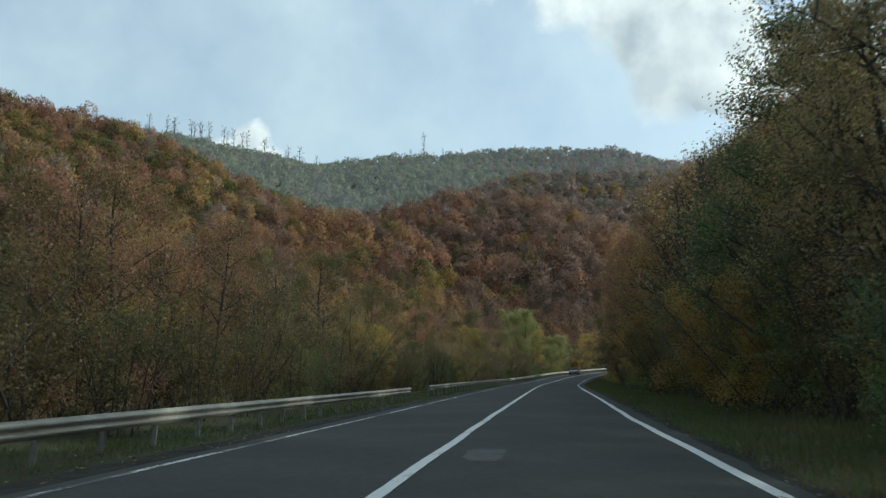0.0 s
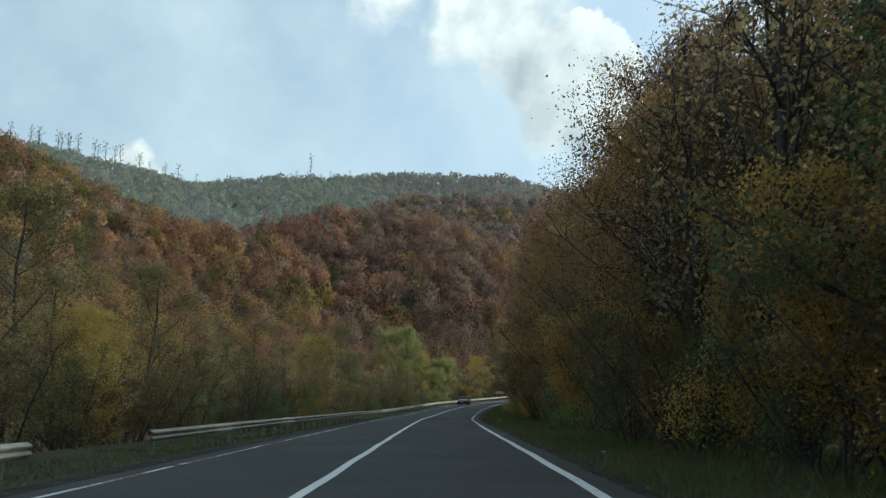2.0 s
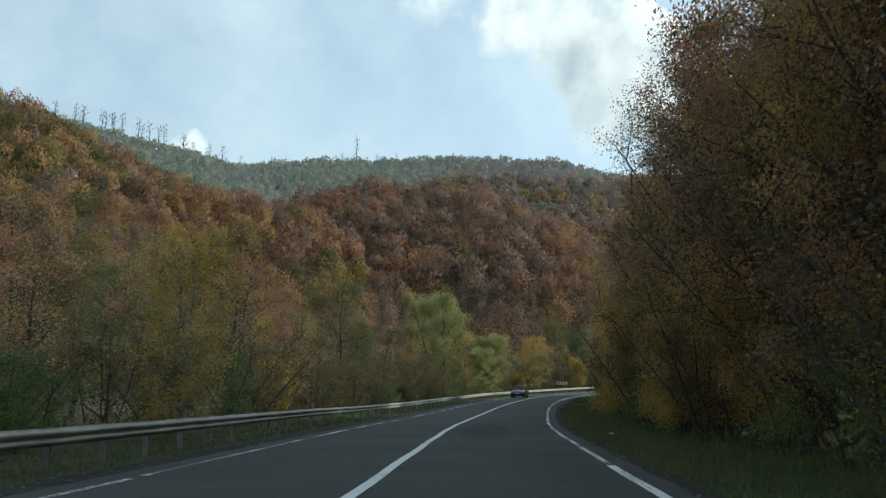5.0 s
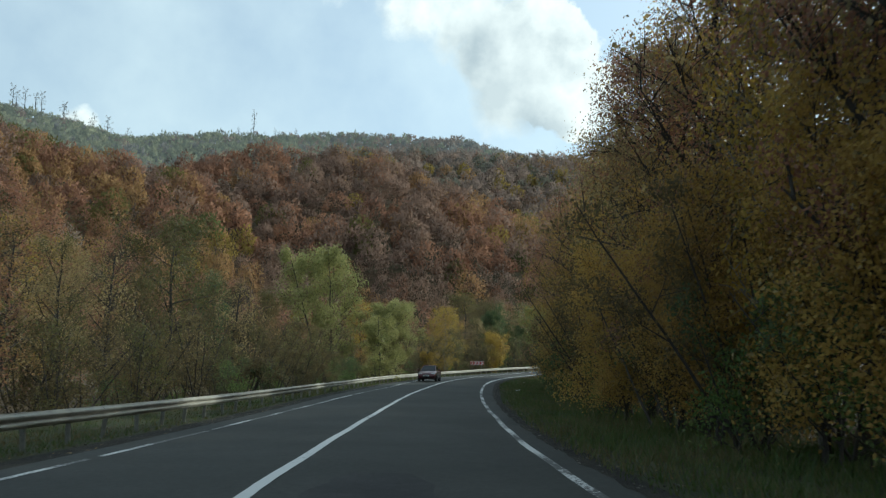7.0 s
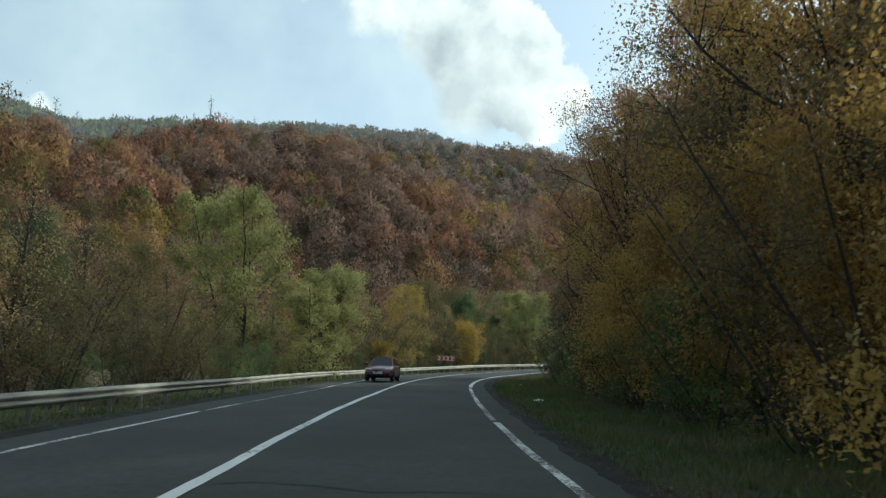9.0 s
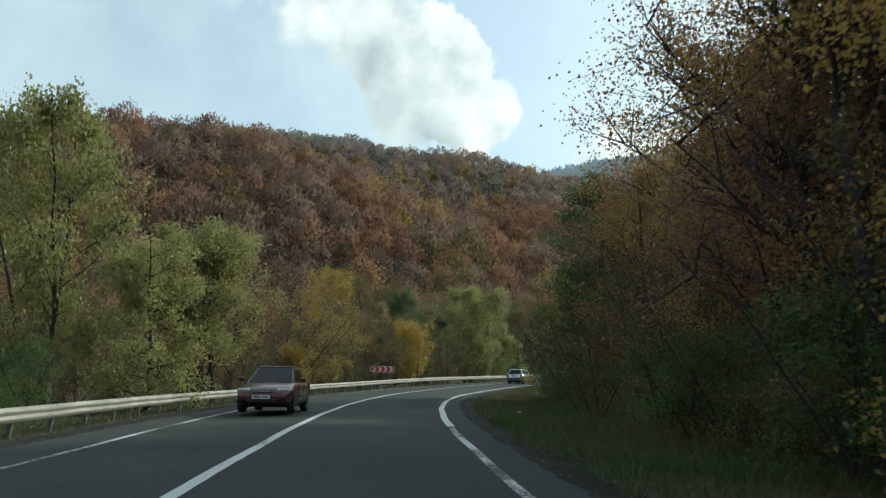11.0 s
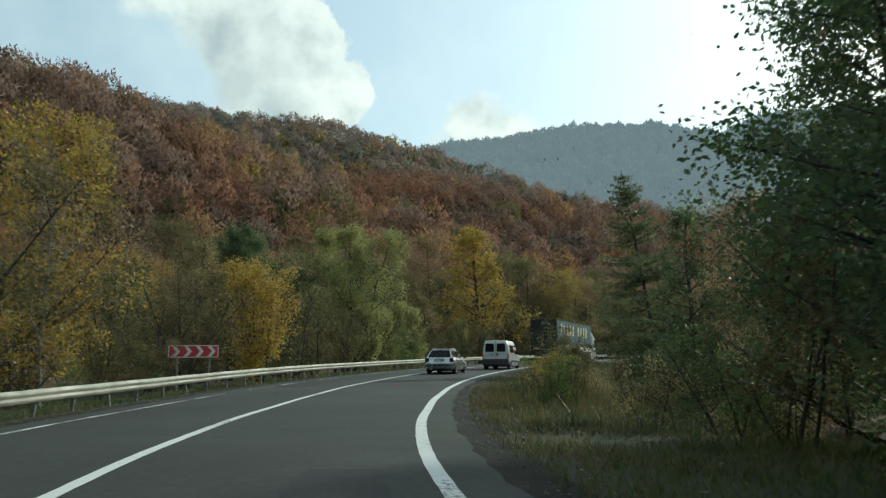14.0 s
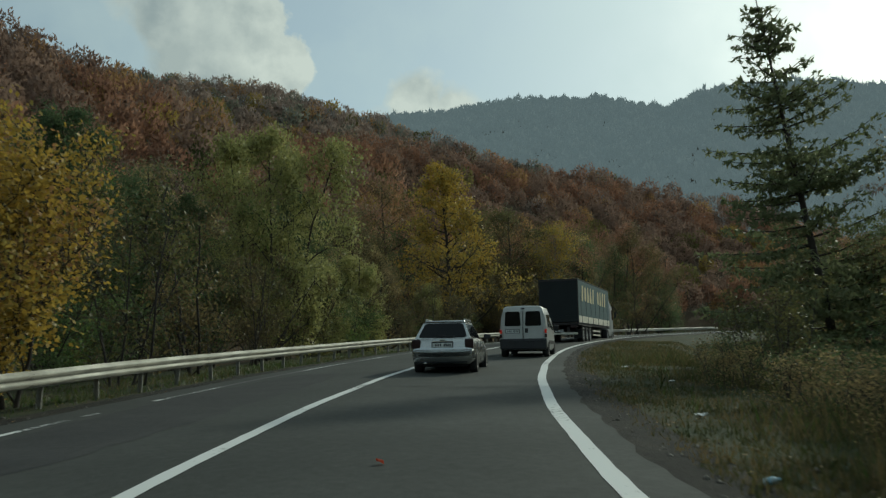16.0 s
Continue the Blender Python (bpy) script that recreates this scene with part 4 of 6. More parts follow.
    "fir": fir("fir_tree", "dark green conifer with drooping tiers and a thin top", 23, 13.5, 4.2, 32),
}
USED = set()
GROUPS = {"tree": "roadside trees", "bush": "roadside bushes", "conifer": "conifers by the bend"}


def plant(kind, x, y, scale=1.0, turn=None, tall=1.0, sink=0.0, lean=None):
    """Stands one tree or bush on the ground at x, y."""
    z = float(land(np.array([x]), np.array([y]))[0]) - sink
    turn = random.uniform(0, 360) if turn is None else turn
    m = pose(x, y, z, random.uniform(-2, 2), random.uniform(-2, 2), turn) @ Matrix.Diagonal((scale, scale, scale * tall, 1))
    if lean is not None:
        m = Matrix.Translation((x, y, z)) @ Matrix.Rotation(radians(lean[0]), 4, Vector((math.sin(radians(lean[1])), -math.cos(radians(lean[1])), 0))) @ Matrix.Rotation(radians(turn), 4, "Z") @ Matrix.Diagonal((scale, scale, scale * tall, 1))
    src = PROTO[kind]
    if kind not in USED:
        USED.add(kind)
        src.matrix_world = m
        src["group"] = GROUPS[src["category"]]
        return src
    made = copy_thing(src, Matrix())
    made.matrix_basis = m
    return made


def plant_row(s0, s1, step, o0, o1, kinds, lo=0.8, hi=1.2, jitter=0.4):
    s = s0
    names, w = [k for k, _ in kinds], [q for _, q in kinds]
    while s < s1:
        x, y, _ = road(s + random.uniform(-jitter, jitter) * step, random.uniform(o0, o1))
        plant(random.choices(names, w)[0], float(x), float(y), random.uniform(lo, hi), None, random.uniform(0.9, 1.15))
        s += step


random.seed(4)
RIGHT_BIG = [("beech", 3), ("olive", 3), ("dark", 1.2), ("bare", 1.6)]
RIGHT_BACK = [("back_brown", 3), ("back_olive", 3), ("back_bare", 0.6)]
plant_row(2, 40, 4.9, 9.8, 11.5, [("dark", 3), ("olive", 3), ("beech", 0.6), ("bare", 1.8)], 0.85, 1.12)
plant_row(58, 96, 4.9, 9.8, 11.5, [("amber", 2.2), ("olive", 3), ("beech", 1), ("bare", 1)], 0.85, 1.12)
plant_row(96, 124, 4.6, 9.8, 11.5, [("beech", 3), ("olive", 2.6), ("gold", 1.4), ("bare", 0.6)], 0.85, 1.12)
for s, o, k in ((43, 10.2, 1.0), (47.5, 9.7, 1.08), (51, 10.6, 1.0), (55, 9.9, 1.05), (49, 12.5, 0.95)):
    x, y, _ = road(s, o)
    plant("bare", float(x), float(y), k)
plant_row(116, 152, 4.2, 11.2, 12.8, [("amber", 4), ("olive", 1.5), ("beech", 1)], 0.85, 1.1)
for kind, s, o, k in (("beech", 166.0, 14.2, 0.98), ("amber", 161.5, 12.6, 1.05), ("beech", 158.0, 11.0, 1.08), ("amber", 154.5, 10.8, 1.05)):
    x, y, _ = road(s, o)
    plant(kind, float(x), float(y), k)
plant_row(-4, 38, 5.5, 14, 18, RIGHT_BACK, 1.0, 1.25)
plant_row(60, 92, 4.4, 12.8, 15.0, [("back_brown", 2), ("beech", 1.4), ("back_olive", 1)], 1.05, 1.25)
plant_row(140, 168, 4.4, 13.5, 16.5, [("back_brown", 2), ("back_olive", 1)], 0.85, 1.05)
plant_row(40, 60, 4.4, 12.6, 14.2, RIGHT_BIG[:3], 0.85, 1.05)
plant_row(34, 66, 3.8, 12.5, 15.5, RIGHT_BACK[:2] + [("amber", 1.5)], 0.85, 1.0)
plant_row(0, 52, 7.0, 20, 25, RIGHT_BACK, 1.0, 1.3)
plant_row(152, 172, 7.0, 20, 25, RIGHT_BACK, 1.0, 1.3)
plant_row(60, 110, 8.0, 15, 18, RIGHT_BACK, 0.95, 1.15)
plant_row(112, 150, 8.0, 15, 18, RIGHT_BACK, 0.8, 0.95)
plant_row(152, 168, 5.5, 14, 18, RIGHT_BACK, 1.0, 1.25)
plant_row(4, 148, 3.4, 8.6, 10.2, [("thicket", 2.2), ("amber_bush", 1.3), ("green_bush", 2.4), ("grey_bush", 0.6)], 0.65, 1.0)
plant_row(148, 172, 2.8, 8.8, 10.4, [("green_bush", 3), ("low_bush", 1.2), ("thicket", 0.5)], 0.6, 0.95)
plant_row(98, 150, 2.6, 9.0, 10.3, [("amber_bush", 3), ("thicket", 1.6)], 0.8, 1.15)
plant_row(2, 172, 5.0, 11, 14, [("thicket", 2), ("green_bush", 1)], 0.9, 1.3)
LEFT_MIX = [("olive", 2.2), ("bare", 2.6), ("gold", 0.6), ("orange", 0.7), ("thicket", 1.6)]
LEFT_BACK = [("back_olive", 2), ("back_brown", 2.6), ("back_gold", 0.9), ("back_bare", 1.6), ("back_dark", 1.0)]
plant_row(14, 164, 6.0, -16, -11.5, LEFT_MIX, 0.45, 0.68)
plant_row(18, 172, 4.6, -25, -17, LEFT_BACK, 0.65, 0.95)
plant_row(-2, 26, 3.2, -22, -13, LEFT_BACK, 0.5, 0.75)
plant_row(0, 34, 4.0, -40, -24, LEFT_BACK, 0.7, 0.95)
plant_row(14, 130, 4.6, -62, -44, LEFT_BACK, 0.8, 1.05)
plant_row(6, 46, 4.2, -14.5, -11.5, [("back_olive", 1.2), ("bare", 2.4), ("back_brown", 2.4), ("back_dark", 1)], 0.5, 0.68)
plant_row(6, 60, 4.2, -34, -26, [("back_olive", 2), ("back_brown", 2)], 0.6, 0.85)
plant_row(30, 176, 6.5, -38, -28, LEFT_BACK, 0.8, 1.05)
plant_row(184, 250, 7.0, -34, -24, LEFT_BACK, 0.7, 0.95)
plant_row(6, 168, 2.8, -11.5, -9.0, [("grey_bush", 1.6), ("thicket", 2.4), ("green_bush", 0.9), ("gold_bush", 0.2)], 0.55, 0.9)
plant_row(140, 214, 2.4, -9.6, -7.6, [("thicket", 2), ("green_bush", 2), ("grey_bush", 1.2), ("gold_bush", 0.15)], 0.35, 0.6)
plant_row(6, 174, 3.6, -15.5, -12.5, [("thicket", 2.4), ("grey_bush", 1), ("green_bush", 1.2)], 0.6, 0.9)
# trees that stand out round the bend
for kind, x, y, sc in [("gold", 2.6, 92.0, 0.6), ("gold", -4.9, 62.4, 0.5), ("gold", -6.4, 65.0, 0.55), ("vine", 21.7, 170.4, 0.86), ("round_willow", 23.8, 178.6, 0.84), ("gold", 33.8, 200, 0.83), ("gold_bush", 44.4, 212.4, 1.12),  ("gold", 100.5, 262.6, 1.15),
                        ("dark", 49.5, 182.5, 0.92), ("beech", 51.5, 187.5, 0.6), ("amber", 41.6, 168.6, 0.86), ("dark", 56.0, 181.0, 1.0), ("olive", 38.6, 153.2, 1.0), ("amber", 40.2, 160.0, 0.98), ("olive", 43.0, 163.5, 1.0), ("back_brown", 45, 157, 1.0), ("back_olive", 48, 167, 1.0), ("back_brown", 51, 172, 1.0), ("thicket", 38.5, 208, 0.8), ("olive", 65, 245, 0.75), ("olive", 73, 252, 0.7), ("vine", 62.5, 238, 0.8), ("vine", 67, 242, 0.85),
                       ("thicket", 51, 223, 1.0), ("grey_bush", 48, 219, 1.1), ("thicket", 40.5, 211, 1.0), ("grey_bush", 36, 206, 1.1), ("thicket", 29.5, 195, 1.1), ("thicket", 30.5, 201, 1.2), ("grey_bush", 33.0, 203, 1.2), ("back_gold", 38, 221, 0.7), ("back_olive", 47, 228, 0.7), ("back_olive", 54, 240, 0.75),
                       ("olive", 93, 264, 0.8), ("thicket", 100, 259, 1.3), ("olive", 110, 270, 0.8), ("thicket", 112, 263, 1.3), ("vine", 78, 252, 0.7), ("thicket", 88, 256, 1.1), ("yellow_sapling", 47.0, 192.0, 0.54), ("sapling", 48.2, 193.0, 0.5), ("sapling", 49.6, 194.0, 0.7), ("back_dark", 52, 176, 1.0), ("back_dark", 47.0, 174.6, 1.25), ("back_dark", 49.2, 179.4, 1.15), ("back_brown", 44.5, 169.5, 1.0), ("back_dark", 57, 176, 1.2), ("green_bush", 58, 190, 0.6)]:
    plant(kind, x, y, sc)
plant("willow", 17.0, 179.4, 0.95, 150, 1.4)
plant("willow", 58.2, 234, 0.82, 10, 1.3)
plant("poplar", 84.5, 257.3, 1.15, 40, 1.0)
plant("dark", 43.6, 176.3, 1.12, 60, 0.81)
plant("fir", 79.0, 205.6, 1.52, 200)
plant("fir", 69.3, 210.6, 1.17, 20, 1.0, 0, (-9, 147))
plant("spire", 64.0, 203.4, 1.0, 80)
for s0, s1 in ((222, 264), (284, 330)):
    plant_row(s0, s1, 4.4, -17, -12.5, [("dark", 3), ("olive", 1.4), ("back_dark", 1.6)], 0.6, 0.8)
plant_row(190, 222, 3.6, -17, -13, [("amber", 0.4), ("olive", 2.2), ("back_dark", 1.0), ("beech", 0.8), ("thicket", 1)], 0.4, 0.6)
plant_row(214, 285, 4.2, -10.5, -8.6, [("thicket", 2), ("green_bush", 1.5), ("grey_bush", 1.5)], 0.6, 0.9)
FAR_BEND = [("back_dark", 2), ("back_olive", 2), ("back_brown", 1.2), ("back_bare", 0.6)]
plant_row(286, 328, 3.6, -14, -9.5, FAR_BEND, 0.75, 1.05)
plant_row(262, 286, 3.4, -11, -9.0, [("green_bush", 1), ("thicket", 1)], 0.7, 0.9)
plant_row(258, 328, 4.4, -24, -17.5, FAR_BEND, 0.9, 1.15)
plant_row(250, 328, 5.0, -38, -27, FAR_BEND, 1.0, 1.3)
plant_row(226, 300, 5.0, 21, 30, [("back_dark", 3), ("back_olive", 1.5), ("back_brown", 1), ("fir", 0.5)], 0.7, 1.0)
plant_row(205, 224, 1.5, 7.8, 9.4, [("low_bush", 3), ("grey_bush", 0.8)], 0.4, 0.6)
plant_row(216, 262, 2.0, 10.6, 13.0, [("low_bush", 3), ("sapling", 0.5)], 0.6, 0.95)
plant_row(206, 222, 3.2, 15.0, 18.5, [("green_bush", 2), ("low_bush", 2)], 0.5, 0.75)
plant_row(223, 290, 3.6, 15.5, 19, [("back_dark", 2.4), ("back_olive", 1), ("green_bush", 2), ("thicket", 1)], 0.6, 0.85)
plant_row(144, 162, 2.2, 8.9, 10.2, [("green_bush", 3), ("low_bush", 1.5)], 0.6, 0.85)
plant_row(172, 194, 2.4, 8.4, 11.0, [("green_bush", 3), ("thicket", 0.7), ("low_bush", 1.5)], 0.45, 0.7)
plant_row(194, 206, 2.2, 10.6, 12.4, [("low_bush", 2), ("sapling", 0.4)], 0.45, 0.7)
plant_row(172, 189, 3.6, 12.0, 16.0, [("green_bush", 2), ("back_dark", 1.0)], 0.7, 1.0)
plant_row(28, 62, 2.8, 9.2, 10.4, [("thicket", 1.5), ("amber_bush", 2), ("green_bush", 2)], 0.7, 0.95)
plant_row(86, 113, 3.6, 12.4, 14.0, [("back_brown", 2), ("beech", 1.4)], 1.1, 1.25)
plant_row(92, 114, 5.0, 16.0, 19.0, [("back_brown", 2), ("back_olive", 1)], 1.15, 1.3)


# thin bare trees on the skyline of the back ridge
for k in range(24):
    f = k / 23
    x = -385 + 205 * f + random.uniform(-7, 7)
    plant("skyline", x, float(np.interp(x, [-634, -356, -261, -193, -27], [976, 1038, 1066, 1143, 1159])) + random.uniform(-6, 4), random.uniform(1.3, 2.2), None, 1.15)
for k in range(12):
    x = -175 + 20 * k + random.uniform(-8, 8)
    plant("skyline", x, float(np.interp(x, [-193, -27, 93], [1143, 1159, 1155])) + random.uniform(-6, 4), random.uniform(0.9, 1.4))
plant("skyline", -27, 1155, 2.0, None, 1.4)


# kinds that found no place are not kept
for kind, src in PROTO.items():
    if kind not in USED:
        for ob in list(src.children) + [src]:
            bpy.data.objects.remove(ob)


# ---- guard rail ----
def beam_section():
    """Outline of a W-shaped beam, front side first: out from the road, and up."""
    front = [(0.0, 0.0), (-0.005, 0.02), (0.075, 0.06), (0.08, 0.10), (0.0, 0.14), (0.0, 0.17), (0.08, 0.21), (0.075, 0.25), (-0.005, 0.29), (0.0, 0.31)]
    return front, [(o - 0.012, u) for o, u in reversed(front)]


def guard_rail(s0, s1, offset, top, label):
    ob = thing("guard_rail", label, "guard rail", "roadside guard rails")
    front, back = beam_section()
    outline = front + back
    s = s0
    while s < s1 - 0.5:
        e = min(s + 4.0, s1)
        ss = np.linspace(s, e + 0.06, 3)
        v, f = [], []
        dip = 0.012 * math.sin(s * 1.7)
        for i, q in enumerate(ss):
            for o, u in outline:
                v.append(road(q, offset(q) + o + (0.006 if int(s / 4) % 2 else 0), top(q) - 0.31 + u + dip))
        n = len(outline)
        for i in range(2):
            for j in range(n):
                f.append((i * n + j, i * n + (j + 1) % n, (i + 1) * n + (j + 1) % n, (i + 1) * n + j))
        for base in (0, 2 * n):
            for j in range(len(front) - 1):
                f.append((base + j, base + j + 1, base + n - 2 - j, base + n - 1 - j))
        part("beam", mesh_from("beam", np.array(v), f, [M_ZINC]), None, ob)
        s = e
    post = None
    for q in np.arange(s0 + 0.5, s1, 2.0):
        if post is None:
            bm = bmesh.new()
            for x, y, w, d in ((0, 0, 0.012, 0.09), (0, 0.045, 0.05, 0.012), (0, -0.045, 0.05, 0.012)):
                r = bmesh.ops.create_cube(bm, size=1, matrix=Matrix.Translation((x, y, -0.42)) @ Matrix.Diagonal((w, d, 1.3, 1)))
            post = bpy.data.meshes.new("post")
            bm.to_mesh(post)
            bm.free()
            post.materials.append(M_POST)
        p = new("post", post)
        p.matrix_world = road_pose(q, offset(q) - 0.09, top(q) - 0.22, 90) @ pose(0, 0, 0, random.uniform(-7, 7), random.uniform(-3, 3), 0)
        p.parent = ob
    return ob


RAIL_O, RAIL_TOP = (lambda s: float(np.interp(s, [0, 60, 150, 330], [-6.2, -5.9, -5.45, -5.45]))), (lambda s: float(np.interp(s, [0, 44, 56, 72, 100, 125, 150, 180, 205, 220], [0.63, 0.58, 0.60, 0.64, 0.68, 0.62, 0.52, 0.53, 0.58, 0.66])))
guard_rail(-60, 45.2, RAIL_O, RAIL_TOP, "galvanised steel W-beam guard rail on steel posts")
guard_rail(51.9, 325, RAIL_O, RAIL_TOP, "long weathered galvanised guard rail following the bend")


# ---- grass, weeds and fallen leaves on the verges ----
M_GRASS = leaf("grass_blades", [(0.048, 0.086, 0.021), (0.075, 0.120, 0.030), (0.11, 0.13, 0.042), (0.16, 0.13, 0.06)], 0.45, 0.25, 0.0)
M_DRY_GRASS = leaf("dry_grass_blades", [(0.034, 0.046, 0.015), (0.062, 0.074, 0.024), (0.100, 0.090, 0.036), (0.19, 0.14, 0.065)], 0.5, 0.9, 0.0)
M_FALLEN = leaf("fallen_leaves", [(0.12, 0.07, 0.03), (0.22, 0.13, 0.04), (0.30, 0.20, 0.05)], 0.2, 0.5, 0.0)


def verge_top(s, o):
    v = road(s, o)
    return np.stack([v[..., 0], v[..., 1], verge_z(s, o, v)], -1)


def grass(name, seed, count, s0, s1, o0, o1, tall, label, bias=1.0, material=None, cover=0.35):
    rng = np.random.RandomState(seed)
    s = rng.uniform(s0, s1, count)
    o = o0 + (o1 - o0) * rng.uniform(0, 1, count) ** bias
    p = verge_top(s, o)
    tuft = 0.5 + 0.5 * wave(p[:, 0], p[:, 1], 0.8, 21) + 0.3 * wave(p[:, 0], p[:, 1], 4.0, 22)
    keep = rng.uniform(0, 1, count) < np.clip(cover + 0.8 * tuft, 0.06, 1)
    p, tuft = p[keep], tuft[keep]
    n = len(p)
    h = tall * rng.uniform(0.35, 1.1, n) * (0.55 + 0.7 * np.clip(tuft, 0, 1.2))
    a = rng.uniform(0, 6.283, n)
    side = np.stack([np.cos(a), np.sin(a), np.zeros(n)], -1)
    bend = np.stack([-np.sin(a), np.cos(a), np.zeros(n)], -1) * (h * rng.uniform(-0.9, 0.9, n))[:, None] + side * (h * rng.uniform(-0.6, 0.6, n))[:, None]
    w = (0.008 + 0.016 * rng.uniform(0, 1, n) ** 2)[:, None]
    up = np.array([0, 0, 1.0])
    v = np.stack([p - side * w - up * 0.03, p + side * w - up * 0.03, p + bend + up * h[:, None]], 1).reshape(-1, 3)
    ob = new(name, mesh_from(name, v, np.arange(3 * n).reshape(-1, 3), [material or M_GRASS]))
    return tagged(ob, label, "grass", kind="stuff")


grass("verge_grass", 41, 165000, 2, 190, 4.85, 11.0, 0.25, "rough green and straw-coloured grass on the verge", 0.8)
grass("tall_weeds", 42, 18000, 4, 196, 7.8, 11.5, 0.6, "tall green weeds at the foot of the trees")
grass("bend_grass", 44, 95000, 186, 262, 4.75, 11.5, 0.14, "short brown-green grass on the bank inside the bend", 1.0, M_DRY_GRASS, 0.05)
grass("bank_turf", 46, 80000, 197, 236, 4.7, 9.8, 0.075, "dense short turf on the bank inside the bend", 0.9, M_DRY_GRASS, -0.05)
grass("bank_tufts", 45, 14000, 194, 240, 5.9, 10.5, 0.36, "taller tufts of pale green grass along the bank", 1.0, None, -0.25)
grass("bank_straw", 47, 30000, 194, 240, 5.5, 11.0, 0.5, "tall straw-coloured and olive grass standing on the bank", 0.7, M_DRY_GRASS, -0.3)
grass("rail_grass", 43, 70000, 5, 250, -5.2, -9.0, 0.15, "short rough grass under the guard rail")


def fallen_leaves(name, seed, count, s0, s1, o0, o1, size):
    rng = np.random.RandomState(seed)
    s, o = rng.uniform(s0, s1, count), rng.uniform(o0, o1, count)
    p = verge_top(s, o) + np.array([0, 0, 0.03])
    a, L = rng.uniform(0, 6.283, count), size * rng.uniform(0.5, 1.4, count)
    d = np.stack([np.cos(a), np.sin(a), rng.uniform(-0.25, 0.35, count)], -1) * L[:, None]
    e = np.stack([-np.sin(a), np.cos(a), rng.uniform(-0.3, 0.3, count)], -1) * L[:, None] * 0.38
    v = np.stack([p - d * 0.5, p + e, p + d * 0.5, p - e], 1).reshape(-1, 3)
    ob = new(name, mesh_from(name, v, np.arange(4 * count).reshape(-1, 4), [M_FALLEN]))
    return tagged(ob, "scattered fallen brown and yellow leaves", "fallen leaves", kind="stuff")


fallen_leaves("fallen_leaves", 51, 4200, 2, 250, 5.0, 9.5, 0.055)
fallen_leaves("leaf_litter", 52, 2500, 2, 235, -4.3, -7.5, 0.055)


def gravel(name, seed, count, s0, s1, o0, o1):
    """Loose stones and clods along the ragged edge of the asphalt."""
    rng = np.random.RandomState(seed)
    s, o = rng.uniform(s0, s1, count), o0 + (o1 - o0) * rng.uniform(0, 1, count) ** 1.4
    p = verge_top(s, o) + np.array([0, 0, 0.012])
    r = (0.012 + 0.045 * rng.uniform(0, 1, count) ** 4)[:, None, None]
    axes = np.array([(1, 0, 0), (0, 1, 0), (-1, 0, 0), (0, -1, 0), (0, 0, 0.7), (0, 0, -0.7)], float)
    v = p[:, None] + axes * r * rng.uniform(0.6, 1.3, (count, 6, 1))
    f = np.array([(0, 1, 4), (1, 2, 4), (2, 3, 4), (3, 0, 4), (1, 0, 5), (2, 1, 5), (3, 2, 5), (0, 3, 5)])
    q = (f[None] + 6 * np.arange(count)[:, None, None]).reshape(-1, 3)
    ob = new(name, mesh_from(name, v.reshape(-1, 3), q, [M_STONE]))
    return tagged(ob, "loose grey and brown stones along the asphalt edge", "gravel", kind="stuff")


M_STONE = leaf("loose_stone", [(0.05, 0.045, 0.038), (0.09, 0.082, 0.07), (0.15, 0.14, 0.12)], 0.0, 1.0, 0.0, 0.1)
gravel("roadside_gravel", 61, 6000, 4, 240, 4.5, 5.8)
gravel("gutter_gravel", 62, 2500, 10, 240, -3.95, -5.2)


# ---- things along the road ----
def box_part(name, parent, material, cx, cy, cz, w, d, h, bevel=0.0, label="", turn=None):
    bm = bmesh.new()
    m = Matrix.Translation((cx, cy, cz)) @ (turn or Matrix()) @ Matrix.Diagonal((w, d, h, 1))
    bmesh.ops.create_cube(bm, size=1, matrix=m)
    if bevel:
        bmesh.ops.bevel(bm, geom=bm.edges[:], offset=bevel, segments=2, affect="EDGES", profile=0.6)
    return part(name, bm, material, parent, label)


def prism(name, parent, material, outline, depth, place, label=""):
    """A flat plate cut to an outline of (x, z), depth thick along y, set by the matrix place."""
    bm = bmesh.new()
    front = [bm.verts.new(place @ Vector((x, -depth / 2, z))) for x, z in outline]
    back = [bm.verts.new(place @ Vector((x, depth / 2, z))) for x, z in outline]
    bm.faces.new(front)
    bm.faces.new(list(reversed(back)))
    n = len(outline)
    for i in range(n):
        bm.faces.new((front[i], back[i], back[(i + 1) % n], front[(i + 1) % n]))
    return part(name, bm, material, parent, label)


M_SIGN_RED = simple("sign_red", (0.50, 0.035, 0.045), 0.45, 0, 0.12, 3)
M_SIGN_WHITE = simple("sign_white", (0.74, 0.73, 0.70), 0.45, 0, 0.08, 3)


